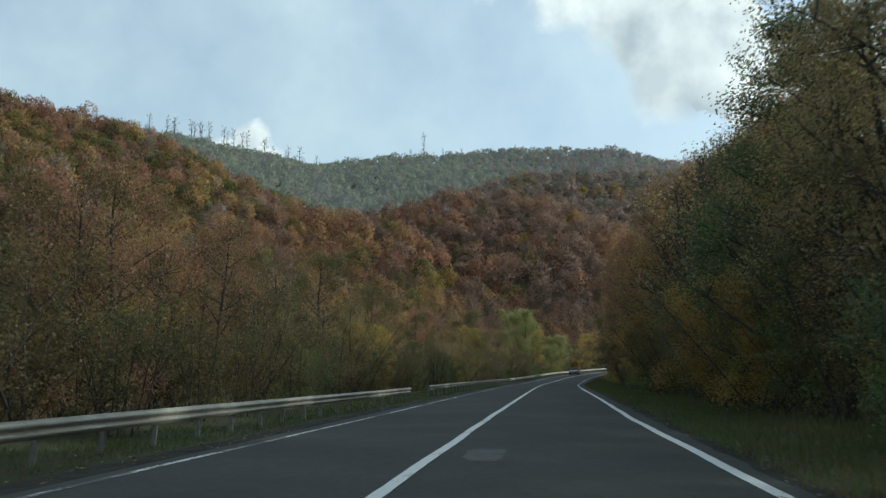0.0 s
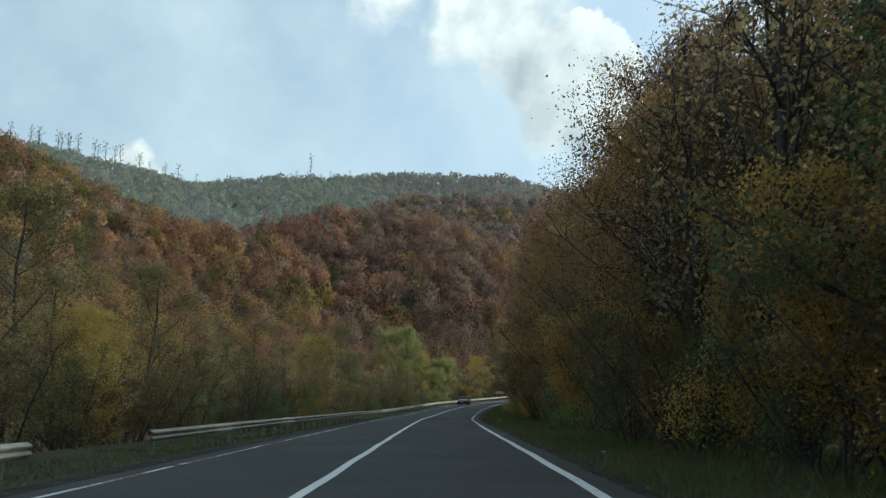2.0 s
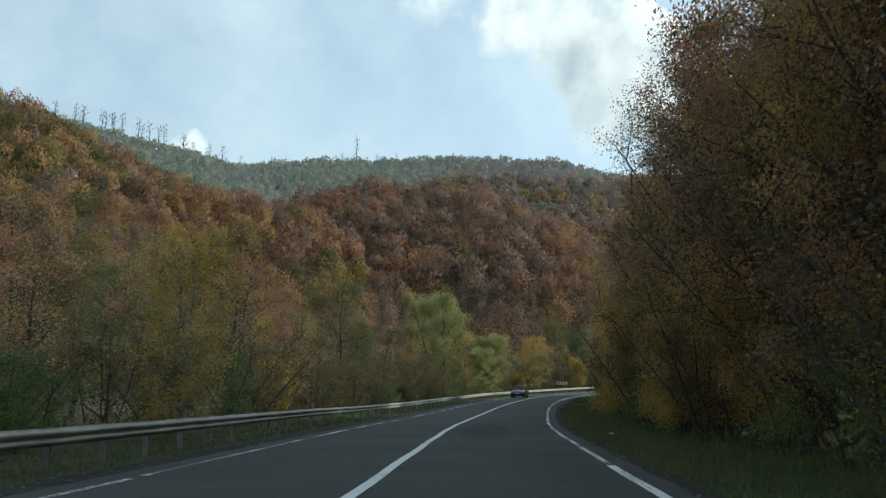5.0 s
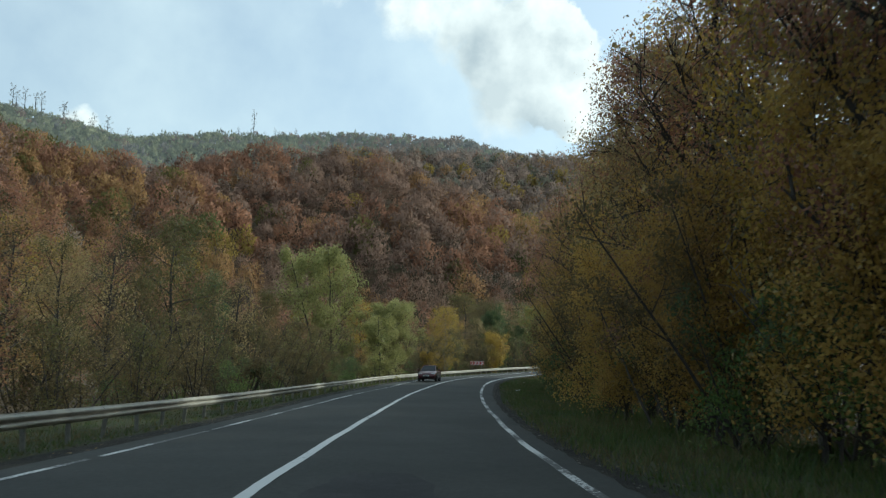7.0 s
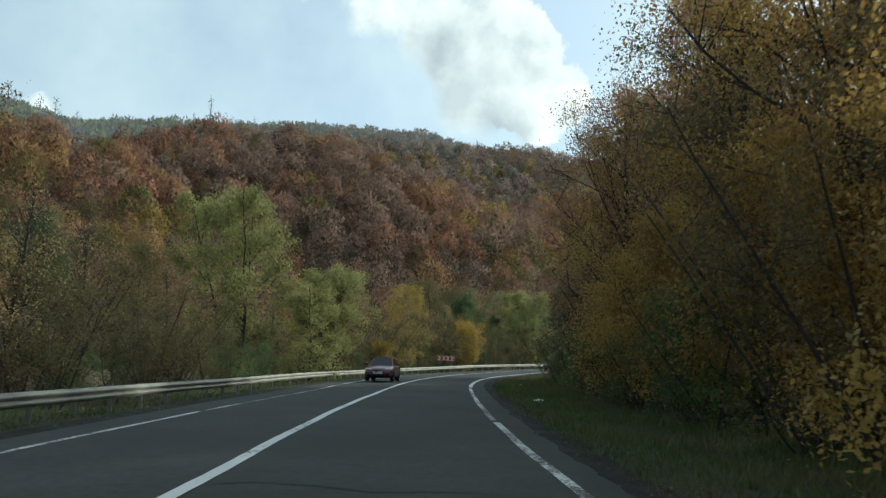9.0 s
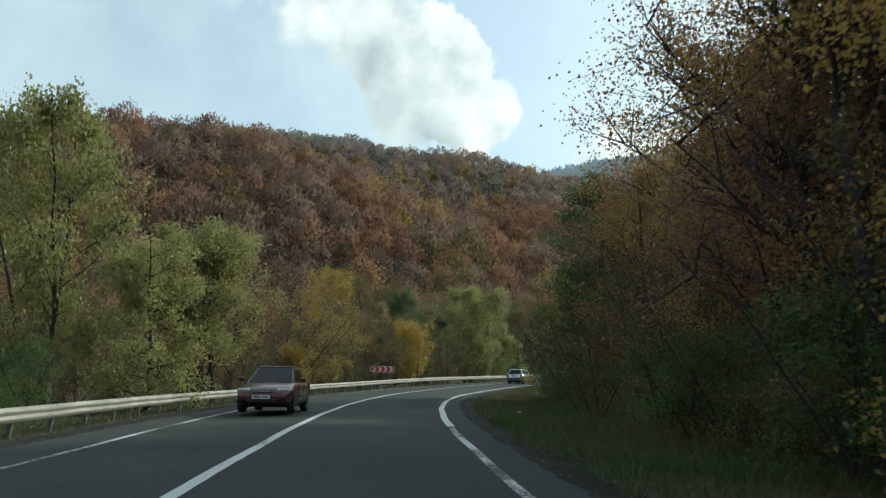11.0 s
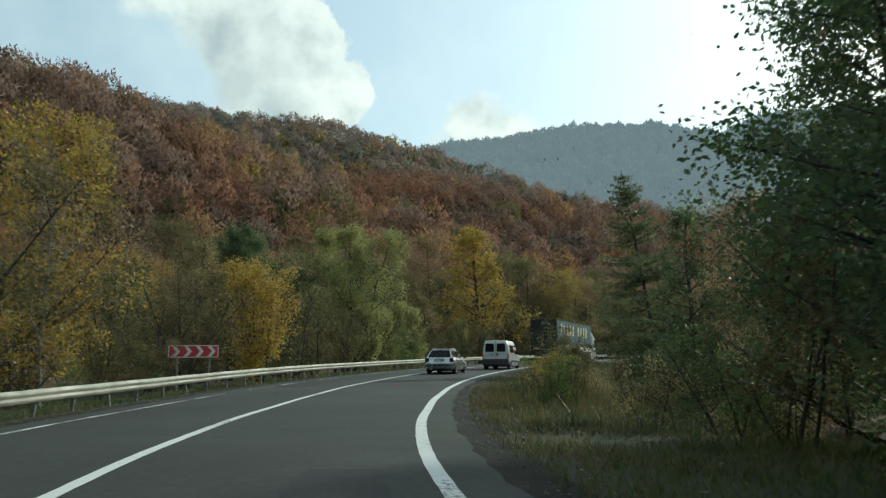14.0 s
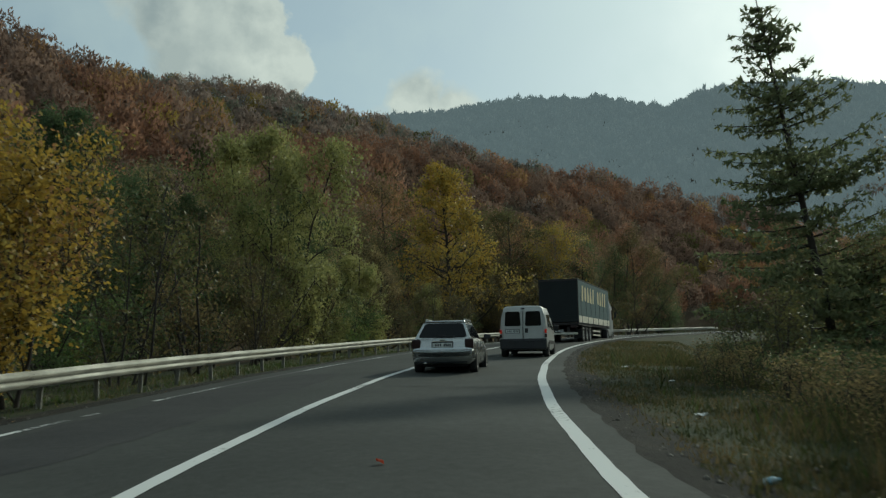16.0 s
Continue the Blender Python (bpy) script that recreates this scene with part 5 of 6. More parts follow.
def chevron_sign(at):
    """A long red board with four white chevrons and a white border, on two steel posts."""
    ob = thing("chevron_sign", "red and white chevron bend sign on two steel posts", "road sign", at=at)
    W, H, Z = 1.94, 0.50, 1.98
    box_part("board", ob, M_SIGN_RED, 0, 0, Z, W, 0.03, H, 0.008)
    for z, w, h in ((Z + H / 2 - 0.022, W, 0.03), (Z - H / 2 + 0.022, W, 0.03)):
        box_part("border", ob, M_SIGN_WHITE, 0, -0.019, z, w - 0.03, 0.006, h)
    for x in (-W / 2 + 0.02, W / 2 - 0.02):
        box_part("border", ob, M_SIGN_WHITE, x, -0.019, Z, 0.03, 0.006, H - 0.076)
    a, b = 0.165, 0.15
    for k in range(4):
        cx = -0.67 + k * 0.46
        pts = [(cx - a, Z + 0.2), (cx - a + b, Z + 0.2), (cx + b, Z), (cx - a + b, Z - 0.2), (cx - a, Z - 0.2), (cx, Z)]
        prism("chevron", ob, M_SIGN_WHITE, pts, 0.006, Matrix.Translation((0, -0.0195, 0)))
    for x in (-0.62, 0.62):
        box_part("post", ob, M_POST, x, 0.045, 0.95, 0.06, 0.06, 2.5, 0.01)
    return ob


SIGN_X, SIGN_Y, SIGN_Z, SIGN_TURN = 39.75, 206.2, 1.10, -20.0
chevron_sign(pose(SIGN_X, SIGN_Y, SIGN_Z - 0.15, 0, 0, SIGN_TURN))

M_BOTTLE = simple("clear_blue_plastic", (0.55, 0.68, 0.72), 0.15, 0, 0.1, 20)
M_LABEL = simple("bottle_label", (0.30, 0.50, 0.60), 0.5, 0, 0.1, 20)
M_LITTER_WHITE = simple("white_litter", (0.7, 0.7, 0.68), 0.6, 0, 0.15, 12)


def lathe(rings, sides=14):
    bm = bmesh.new()
    rows = []
    for r, z in rings:
        rows.append([bm.verts.new((r * math.cos(k * 2 * math.pi / sides), r * math.sin(k * 2 * math.pi / sides), z)) for k in range(sides)])
    for a, b in zip(rows[:-1], rows[1:]):
        for k in range(sides):
            bm.faces.new((a[k], a[(k + 1) % sides], b[(k + 1) % sides], b[k]))
    bm.faces.new(list(reversed(rows[0])))
    bm.faces.new(rows[-1])
    for f in bm.faces:
        f.smooth = True
    return bm


def bottle(at):
    ob = thing("plastic_bottle", "crumpled clear blue plastic bottle lying in the verge", "litter", at=at)
    part("body", lathe([(0.03, 0), (0.044, 0.012), (0.045, 0.08), (0.038, 0.10), (0.045, 0.12), (0.043, 0.19), (0.03, 0.235), (0.014, 0.26), (0.013, 0.285)]), M_BOTTLE, ob)
    part("cap", lathe([(0.0165, 0.283), (0.0165, 0.305), (0.012, 0.308)]), M_LABEL, ob)
    part("sleeve", lathe([(0.0465, 0.125), (0.0465, 0.185)]), M_LABEL, ob, "blue paper sleeve")
    return ob


def on_verge(s, o, up=0.0):
    x, y, z = (float(v) for v in verge_top(np.array(s, float), np.array(o, float)))
    return x, y, z + up


bottle(Matrix.Translation(on_verge(208.4, 5.05, 0.05)) @ pose(0, 0, 0, 72, 25, -28) @ Matrix.Scale(0.72, 4))


def scrap(s, o, size):
    ob = new("paper_scrap")
    bm = bmesh.new()
    bmesh.ops.create_grid(bm, x_segments=4, y_segments=4, size=size / 2)
    rng = random.Random(int(s * 10))
    for v in bm.verts:
        v.co.z = rng.uniform(0, size * 0.35)
    bmesh.ops.solidify(bm, geom=bm.faces[:], thickness=0.004)
    me = bpy.data.meshes.new("paper_scrap")
    bm.to_mesh(me)
    bm.free()
    me.materials.append(M_LITTER_WHITE)
    scene.collection.objects.unlink(ob)
    ob = new("paper_scrap", me)
    ob.matrix_world = Matrix.Translation(on_verge(s, o, 0.03)) @ pose(0, 0, 0, 0, 0, rng.uniform(0, 180))
    return tagged(ob, "crumpled white scrap of paper in the roadside grass", "litter", "roadside litter")


for s, o, z in ((149.5, 6.1, 0.30), (101, 6.3, 0.18), (173, 6.6, 0.16), (214, 5.9, 0.14), (228, 6.2, 0.18), (222, 6.8, 0.12), (54, 6.5, 0.16)):
    scrap(s, o, z)

leaf_bm = bmesh.new()
lv = [leaf_bm.verts.new(c) for c in ((0, -0.06, 0), (0.05, -0.01, 0.03), (0.035, 0.05, 0.012), (0, 0.08, 0.035), (-0.04, 0.045, 0.01), (-0.05, -0.015, 0.035))]
leaf_bm.faces.new(lv)
red_leaf = part("fallen_leaf", leaf_bm, leaf("red_leaf", [(0.42, 0.05, 0.025), (0.5, 0.08, 0.03)], 0.3), None)
red_leaf.matrix_world = road_pose(209.1, 1.77, 0.02, 120) @ pose(0, 0, 0, 25, 15, 0) @ Matrix.Scale(0.7, 4)
tagged(red_leaf, "single curled red leaf lying on the asphalt", "leaf")


# ---- cracks and patches in the asphalt ----
M_TAR = simple("bitumen_seal", (0.022, 0.022, 0.022), 0.95, 0, 0.2, 8)
M_PATCH = ground_mix("asphalt_patch", [(0.028, 0.028, 0.029), (0.036, 0.036, 0.036), (0.046, 0.046, 0.045)], 0.8, 10.0, 0.9, 0.4, 0.01)
M_WORN = ground_mix("worn_asphalt", [(0.07, 0.07, 0.068), (0.09, 0.09, 0.086), (0.11, 0.108, 0.10)], 1.2, 10.0, 0.9, 0.4, 0.01)


def seal(s0, s1, o, seed, width=0.05):
    """A wandering sealed crack along or across the road."""
    rng = np.random.RandomState(seed)
    n = max(4, int(abs(s1 - s0) / 0.5))
    ss = np.linspace(s0, s1, n)
    oo = o + np.cumsum(rng.normal(scale=0.05, size=n))
    w = width * rng.uniform(0.4, 1.3, n)
    v = np.concatenate([road(ss, oo - w / 2, 0.004), road(ss, oo + w / 2, 0.004)])
    f = [(i, i + n, i + n + 1, i + 1) for i in range(n - 1)]
    ob = new("crack_seal", mesh_from("crack_seal", v, f, [M_TAR]))
    tagged(ob, "dark bitumen seal over a crack in the asphalt", "road patch", kind="structure")


def cross_seal(s, o0, o1, seed, width=0.06):
    rng = np.random.RandomState(seed)
    n = 14
    oo = np.linspace(o0, o1, n)
    ss = s + np.cumsum(rng.normal(scale=0.07, size=n))
    w = width * rng.uniform(0.4, 1.3, n)
    v = np.concatenate([road(ss - w / 2, oo, 0.004), road(ss + w / 2, oo, 0.004)])
    f = [(i, i + 1, i + n + 1, i + n) for i in range(n - 1)]
    ob = new("crack_seal", mesh_from("crack_seal", v, f, [M_TAR]))
    tagged(ob, "dark bitumen seal across the asphalt", "road patch", kind="structure")


def patch(name, s0, s1, o0, o1, material, seed, label):
    rng = np.random.RandomState(seed)
    n = max(5, int((s1 - s0) / 0.4))
    ss = np.linspace(s0, s1, n)
    taper = np.sin(np.linspace(0.15, math.pi - 0.15, n)) ** 0.3
    mid, half = (o0 + o1) / 2, (o1 - o0) / 2 * taper
    oo = np.stack([mid - half + rng.normal(scale=0.05, size=n), np.full(n, mid), mid + half + rng.normal(scale=0.05, size=n)], 1)
    v = road(np.repeat(ss[:, None], 3, 1), oo, 0.003).reshape(-1, 3)
    f = [(3 * i + j, 3 * i + j + 1, 3 * i + j + 4, 3 * i + j + 3) for i in range(n - 1) for j in range(2)]
    ob = new(name, mesh_from(name, v, f, [material]))
    tagged(ob, label, "road patch", kind="structure")


for k, (s0, s1, o) in enumerate([(60, 74, -2.0), (168, 190, -2.4), (205, 230, -1.6)]):
    seal(s0, s1, o, 60 + k)
for k, (s, o0, o1) in enumerate([(16, 0.3, 1.6), (18.5, 0.8, 2.4), (35, -3, -0.4), (66, 0.4, 3.5), (97, -3.2, 3.6), (126, 0.2, 3.2), (155, -2.6, -0.3), (181, 0.6, 3.3), (203, -3.2, -0.6), (219, 0.5, 3.0)]):
    cross_seal(s, o0, o1, 80 + k)
patch("asphalt_patch", 92, 104, 0.5, 2.2, M_PATCH, 91, "darker patch of newer asphalt in the lane")
patch("asphalt_patch", 208, 224, -3.2, -1.2, M_PATCH, 92, "darker patch of newer asphalt in the lane")
patch("worn_strip", 12.5, 14.5, 0.35, 1.1, M_WORN, 93, "pale worn spot in the asphalt")
patch("asphalt_patch", 172, 186, 1.9, 3.3, M_PATCH, 94, "darker patch of newer asphalt in the lane")


# ---- vehicles ----
M_SILVER = simple("silver_paint", (0.50, 0.51, 0.50), 0.27, 0.95, 0.08, 1.5, coat=0.2)
M_WHITE = simple("white_paint", (0.50, 0.50, 0.48), 0.4, 0.0, 0.10, 1.5, coat=0.3)
M_DARKRED = simple("dark_red_paint", (0.075, 0.010, 0.014), 0.35, 0.2, 0.1, 1.5, coat=0.5)
M_GLASS = simple("dark_glass", (0.006, 0.007, 0.008), 0.06, 0.0, 0.1, 2)
for glass_node in [n for n in M_GLASS.node_tree.nodes if n.type == "BSDF_PRINCIPLED"]:
    glass_node.inputs["Specular IOR Level"].default_value = 0.2
M_RUBBER = simple("tyre_rubber", (0.018, 0.018, 0.018), 0.85, 0, 0.2, 10)
M_PLASTIC = simple("black_plastic", (0.025, 0.025, 0.027), 0.6, 0, 0.2, 10)
M_ALLOY = simple("alloy", (0.45, 0.45, 0.44), 0.4, 0.8, 0.15, 8)
M_CHROME = simple("chrome", (0.65, 0.65, 0.64), 0.15, 1.0, 0.05, 8)
M_TAIL = simple("tail_lamp_red", (0.018, 0.004, 0.005), 0.3, 0, 0.15, 8)
M_BRAKE = simple("lit_tail_lamp", (0.55, 0.03, 0.02), 0.25, 0, 0.1, 8, emit=(1.0, 0.06, 0.03, 0.12))
M_HEAD = simple("headlamp_glass", (0.55, 0.56, 0.55), 0.12, 0.4, 0.15, 14)
M_PLATE = simple("number_plate", (0.66, 0.67, 0.64), 0.5, 0, 0.06, 10)
M_INK = simple("plate_ink", (0.03, 0.03, 0.035), 0.6, 0, 0.1, 10)
M_UNDER = simple("underbody", (0.02, 0.019, 0.018), 0.9, 0, 0.3, 6)
M_TARP = simple("dark_tarpaulin", (0.009, 0.013, 0.014), 0.75, 0, 0.25, 1.2, 0.3)
M_TARP_SIDE = simple("blue_green_tarpaulin", (0.055, 0.105, 0.110), 0.6, 0, 0.25, 1.2, 0.3)
M_LETTER = simple("yellow_lettering", (0.66, 0.58, 0.36), 0.55, 0, 0.12, 3)
M_BOARD = simple("pale_side_board", (0.70, 0.66, 0.55), 0.6, 0.1, 0.2, 2.5)
M_CHASSIS = simple("chassis", (0.035, 0.03, 0.03), 0.7, 0.2, 0.25, 5)


def shell(sections):
    """A closed skin over cross sections (y, [(x, z) from the bottom middle round to the top middle]), mirrored."""
    bm = bmesh.new()
    rows = []
    for y, half in sections:
        ring = [(x, z) for x, z in half] + [(-x, z) for x, z in reversed(half[1:-1])]
        rows.append([bm.verts.new((x, y, z)) for x, z in ring])
    n = len(rows[0])
    for a, b in zip(rows[:-1], rows[1:]):
        for k in range(n):
            bm.faces.new((a[k], a[(k + 1) % n], b[(k + 1) % n], b[k]))
    bm.faces.new(rows[0])
    bm.faces.new(list(reversed(rows[-1])))
    for f in bm.faces:
        f.smooth = True
    return bm


def quad_panel(name, parent, material, corners, thick=0.012, label="", inset=0.0, round_by=0.0):
    """A thin plate on four corners (counter-clockwise seen from outside), standing proud of the skin."""
    p = [Vector(c) for c in corners]
    mid = sum(p, Vector()) / 4
    p = [c + (mid - c).normalized() * inset for c in p]
    nrm = (p[1] - p[0]).cross(p[3] - p[0]).normalized()
    ring = p
    if round_by:
        ring = []
        for i in range(4):
            a, b, c = p[i - 1], p[i], p[(i + 1) % 4]
            ring += [b + (a - b).normalized() * round_by, b + ((a - b).normalized() + (c - b).normalized()) * round_by * 0.3, b + (c - b).normalized() * round_by]
    bm = bmesh.new()
    top = [bm.verts.new(c + nrm * thick) for c in ring]
    low = [bm.verts.new(c - nrm * 0.004) for c in ring]
    bm.faces.new(top)
    bm.faces.new(list(reversed(low)))
    for i in range(len(ring)):
        j = (i + 1) % len(ring)
        bm.faces.new((top[j], top[i], low[i], low[j]))
    return part(name, bm, material, parent, label)


def wheel(parent, x, y, r, width, rim_r):
    side = 1 if x > 0 else -1
    turn = pose(x, y, r, 0, 90 * side, 0)
    bm = lathe([(rim_r, -width / 2), (r * 0.93, -width / 2), (r, -width * 0.36), (r, width * 0.36), (r * 0.93, width / 2), (rim_r, width / 2), (rim_r * 0.98, width * 0.36)], 22)
    bmesh.ops.transform(bm, matrix=turn, verts=bm.verts)
    w = part("wheel", bm, M_RUBBER, parent)
    bm = lathe([(rim_r * 0.97, width * 0.30), (rim_r * 0.97, width * 0.47), (rim_r * 0.86, width * 0.47), (rim_r * 0.80, width * 0.36), (rim_r * 0.3, width * 0.40), (rim_r * 0.22, width * 0.46)], 22)
    bmesh.ops.transform(bm, matrix=turn, verts=bm.verts)
    part("rim", bm, M_ALLOY, w, "grey metal rim")
    for k in range(5):
        a = k * 1.2566
        bm = bmesh.new()
        bmesh.ops.create_cube(bm, size=1, matrix=turn @ pose(0, 0, width * 0.41, 0, 0, math.degrees(a)) @ Matrix.Translation((rim_r * 0.52, 0, 0)) @ Matrix.Diagonal((rim_r * 0.62, rim_r * 0.22, width * 0.10, 1)))
        part("spoke", bm, M_ALLOY, w)
    return w


def plate(parent, y, z, facing=-1, w=0.52, cx=0.0):
    """A number plate whose characters are plain dark bars."""
    box_part("plate_recess", parent, M_PLASTIC, cx, y - facing * 0.004, z, w + 0.05, 0.016, 0.15, 0.003, "black plate surround")
    p = box_part("number_plate", parent, M_PLATE, cx, y, z, w, 0.015, 0.112, 0.003, "pale number plate with dark bars")
    for k, x in enumerate((-0.17, -0.11, -0.05, 0.05, 0.10, 0.15, 0.20)):
        box_part("plate_bar", p, M_INK, cx + x, y + facing * 0.009, z, 0.034, 0.004, 0.065)
    return p


def bumper(W):
    """A rounded bumper that wraps round the corners and tucks in below."""
    prof = [(0.16, 0.625), (0.0, 0.615), (-0.035, 0.58), (-0.035, 0.535), (0.0, 0.455), (0.06, 0.385), (0.16, 0.37)]
    cols = [(-0.985, 0.30), (-0.96, 0.12), (-0.88, 0.03), (-0.6, 0.005), (0.0, 0.0), (0.6, 0.005), (0.88, 0.03), (0.96, 0.12), (0.985, 0.30)]
    bm = bmesh.new()
    rows = [[bm.verts.new((x * W, y + back, z)) for y, z in prof] for x, back in cols]
    for p, q in zip(rows[:-1], rows[1:]):
        for k in range(len(prof) - 1):
            bm.faces.new((p[k], p[k + 1], q[k + 1], q[k]))
    for f in bm.faces:
        f.smooth = True
    bmesh.ops.solidify(bm, geom=bm.faces[:], thickness=0.012)
    return bm


def car(name, label, paint, at, length, width, height, estate, lit=False, front_view=False):
    """A passenger car: lower shell, glasshouse with pillars and roof, wheels, lamps, bumpers, mirrors."""
    ob = thing(name, label, "car", at=at)
    W, L, H = width / 2, length, height
    belt = 0.90

    def sec(y, w, lo, top, mid=0.5):
        return (y, [(0, lo), (w * 0.86, lo), (w * 0.97, lo + 0.10), (w, mid), (w * 0.985, (mid + top) / 2), (w * 0.94, top - 0.05), (w * 0.86, top), (0, top + 0.015)])

    rear = 0.0
    body = [sec(0.02, W * 0.90, 0.32, 0.60), sec(0.07, W * 0.955, 0.27, 0.66 if estate else 0.72), sec(0.10, W * 0.955, 0.25, belt), sec(0.55, W * 0.99, 0.22, belt + 0.015), sec(L * 0.35, W, 0.20, belt), sec(L * 0.62, W, 0.20, belt - 0.01),
            sec(L * 0.70, W * 0.99, 0.20, belt - 0.02), sec(L * 0.84, W * 0.97, 0.22, 0.80), sec(L * 0.94, W * 0.92, 0.24, 0.72), sec(L * 0.985, W * 0.84, 0.28, 0.62), sec(L, W * 0.74, 0.33, 0.54)]
    part("body", shell(body), paint, ob)
    # glasshouse: bottom ring on the belt, top ring under the roof
    yb0, yb1 = 0.11, L * 0.70
    yt0, yt1 = (0.52, L * 0.505) if estate else (0.95, L * 0.49)
    if not estate:
        yb0 = 0.42
    wb, wt, zt = W * 0.88, W * 0.66, H - 0.045
    gh = bmesh.new()
    low = [gh.verts.new(c) for c in ((-wb, yb0, belt), (wb, yb0, belt), (wb * 0.98, yb1, belt - 0.03), (-wb * 0.98, yb1, belt - 0.03))]
    top = [gh.verts.new(c) for c in ((-wt, yt0, zt), (wt, yt0, zt), (wt * 0.98, yt1, zt + 0.01), (-wt * 0.98, yt1, zt + 0.01))]
    for i in range(4):
        gh.faces.new((low[i], low[(i + 1) % 4], top[(i + 1) % 4], top[i]))
    gh.faces.new(list(reversed(low)))
    gh.faces.new(top)
    part("cabin", gh, paint, ob)
    LB = lambda i: Vector(((-wb, yb0, belt), (wb, yb0, belt), (wb * 0.98, yb1, belt - 0.03), (-wb * 0.98, yb1, belt - 0.03))[i])
    TB = lambda i: Vector(((-wt, yt0, zt), (wt, yt0, zt), (wt * 0.98, yt1, zt + 0.01), (-wt * 0.98, yt1, zt + 0.01))[i])

    def facet(a0, a1, b0, b1, u0, u1, v0, v1):
        g = lambda u, v: (a0.lerp(a1, u)).lerp(b0.lerp(b1, u), v)
        return [g(u0, v0), g(u1, v0), g(u1, v1), g(u0, v1)]

    quad_panel("rear_window", ob, M_GLASS, facet(LB(0), LB(1), TB(0), TB(1), 0.055, 0.945, 0.06, 0.90), 0.008, "dark tinted rear window", round_by=0.07)
    quad_panel("windscreen", ob, M_GLASS, facet(LB(2), LB(3), TB(2), TB(3), 0.04, 0.96, 0.04, 0.95), 0.008, "dark windscreen", round_by=0.06)
    for u0, u1 in ((0.06, 0.26), (0.30, 0.59), (0.62, 0.93)):
        quad_panel("side_window", ob, M_GLASS, facet(LB(1), LB(2), TB(1), TB(2), u0, u1, 0.10, 0.86), 0.008, "dark side window", round_by=0.05)
        quad_panel("side_window", ob, M_GLASS, facet(LB(3), LB(0), TB(3), TB(0), 1 - u1, 1 - u0, 0.10, 0.86), 0.008, "dark side window", round_by=0.05)
    roof = [(yt0 - 0.03, [(0, zt - 0.01), (wt * 0.92, zt - 0.01), (wt * 1.02, zt + 0.0), (wt * 0.95, zt + 0.018), (0, zt + 0.03)]), (yt0 + 0.12, [(0, zt), (wt, zt), (wt * 1.04, zt + 0.012), (wt * 0.92, zt + 0.035), (0, zt + 0.045)]),
            (yt1 - 0.15, [(0, zt), (wt, zt), (wt * 1.03, zt + 0.015), (wt * 0.92, zt + 0.04), (0, zt + 0.05)]), (yt1 + 0.03, [(0, zt), (wt * 0.9, zt), (wt * 1.0, zt + 0.008), (wt * 0.9, zt + 0.018), (0, zt + 0.025)])]
    part("roof", shell(roof), paint, ob)
    if estate:
        for sx in (-1, 1):
            box_part("roof_rail", ob, M_ALLOY, sx * wt * 0.93, (yt0 + yt1) / 2 + 0.05, zt + 0.075, 0.03, yt1 - yt0 - 0.2, 0.022, 0.008)
            for yy in (yt0 + 0.12, (yt0 + yt1) / 2, yt1 - 0.08):
                box_part("rail_foot", ob, M_ALLOY, sx * wt * 0.93, yy, zt + 0.05, 0.03, 0.06, 0.05, 0.006)
        box_part("wiper", ob, M_PLASTIC, 0.10, 0.13, belt + 0.07, 0.42, 0.02, 0.02, 0.004, turn=pose(0, 0, 0, 0, 6, 0))
    # rear
    part("rear_bumper", bumper(W), paint, ob)
    box_part("bumper_skirt", ob, M_PLASTIC, 0, 0.12, 0.335, width * 0.80, 0.18, 0.12, 0.03, "black plastic lower bumper")
    box_part("tailgate_seam", ob, M_PLASTIC, 0, 0.079, 0.635, width * 0.78, 0.03, 0.012)
    for sx in (-1, 1):
        box_part("tail_lamp", ob, M_BRAKE if lit else M_TAIL, sx * W * 0.835, 0.125, 0.765, 0.23, 0.12, 0.25, 0.035, "very dark red tail lamp")
        box_part("tailpipe", ob, M_CHROME, -0.45, 0.05, 0.27, 0.07, 0.10, 0.05, 0.015) if sx > 0 else None
    plate(ob, 0.072, 0.735)
    box_part("plate_trim", ob, M_CHROME, 0, 0.078, 0.83, 0.56, 0.03, 0.022, 0.006, "chrome strip above the plate")
    box_part("badge", ob, M_CHROME, 0, 0.088, 0.868, 0.14, 0.012, 0.035, 0.005, "small chrome badge")
    # front
    for sx in (-1, 1):
        box_part("headlamp", ob, M_HEAD, sx * W * 0.68, L * 0.955, 0.645, 0.36, 0.16, 0.13, 0.03, "clear headlamp", turn=pose(0, 0, 0, 0, 0, -sx * 14))
        box_part("fog_lamp", ob, M_HEAD, sx * W * 0.56, L * 0.985, 0.40, 0.14, 0.06, 0.07, 0.02)
    box_part("grille", ob, M_PLASTIC, 0, L * 0.983, 0.61, 0.62, 0.08, 0.10, 0.015, "black grille")
    box_part("grille_bar", ob, M_CHROME, 0, L * 0.994, 0.625, 0.56, 0.075, 0.016, 0.004)
    box_part("front_bumper", ob, paint, 0, L * 0.975, 0.44, width * 0.86, 0.26, 0.20, 0.06)
    box_part("air_intake", ob, M_PLASTIC, 0, L * 1.0, 0.36, width * 0.5, 0.12, 0.09, 0.02)
    if front_view:
        plate(ob, L * 1.03, 0.47, 1)
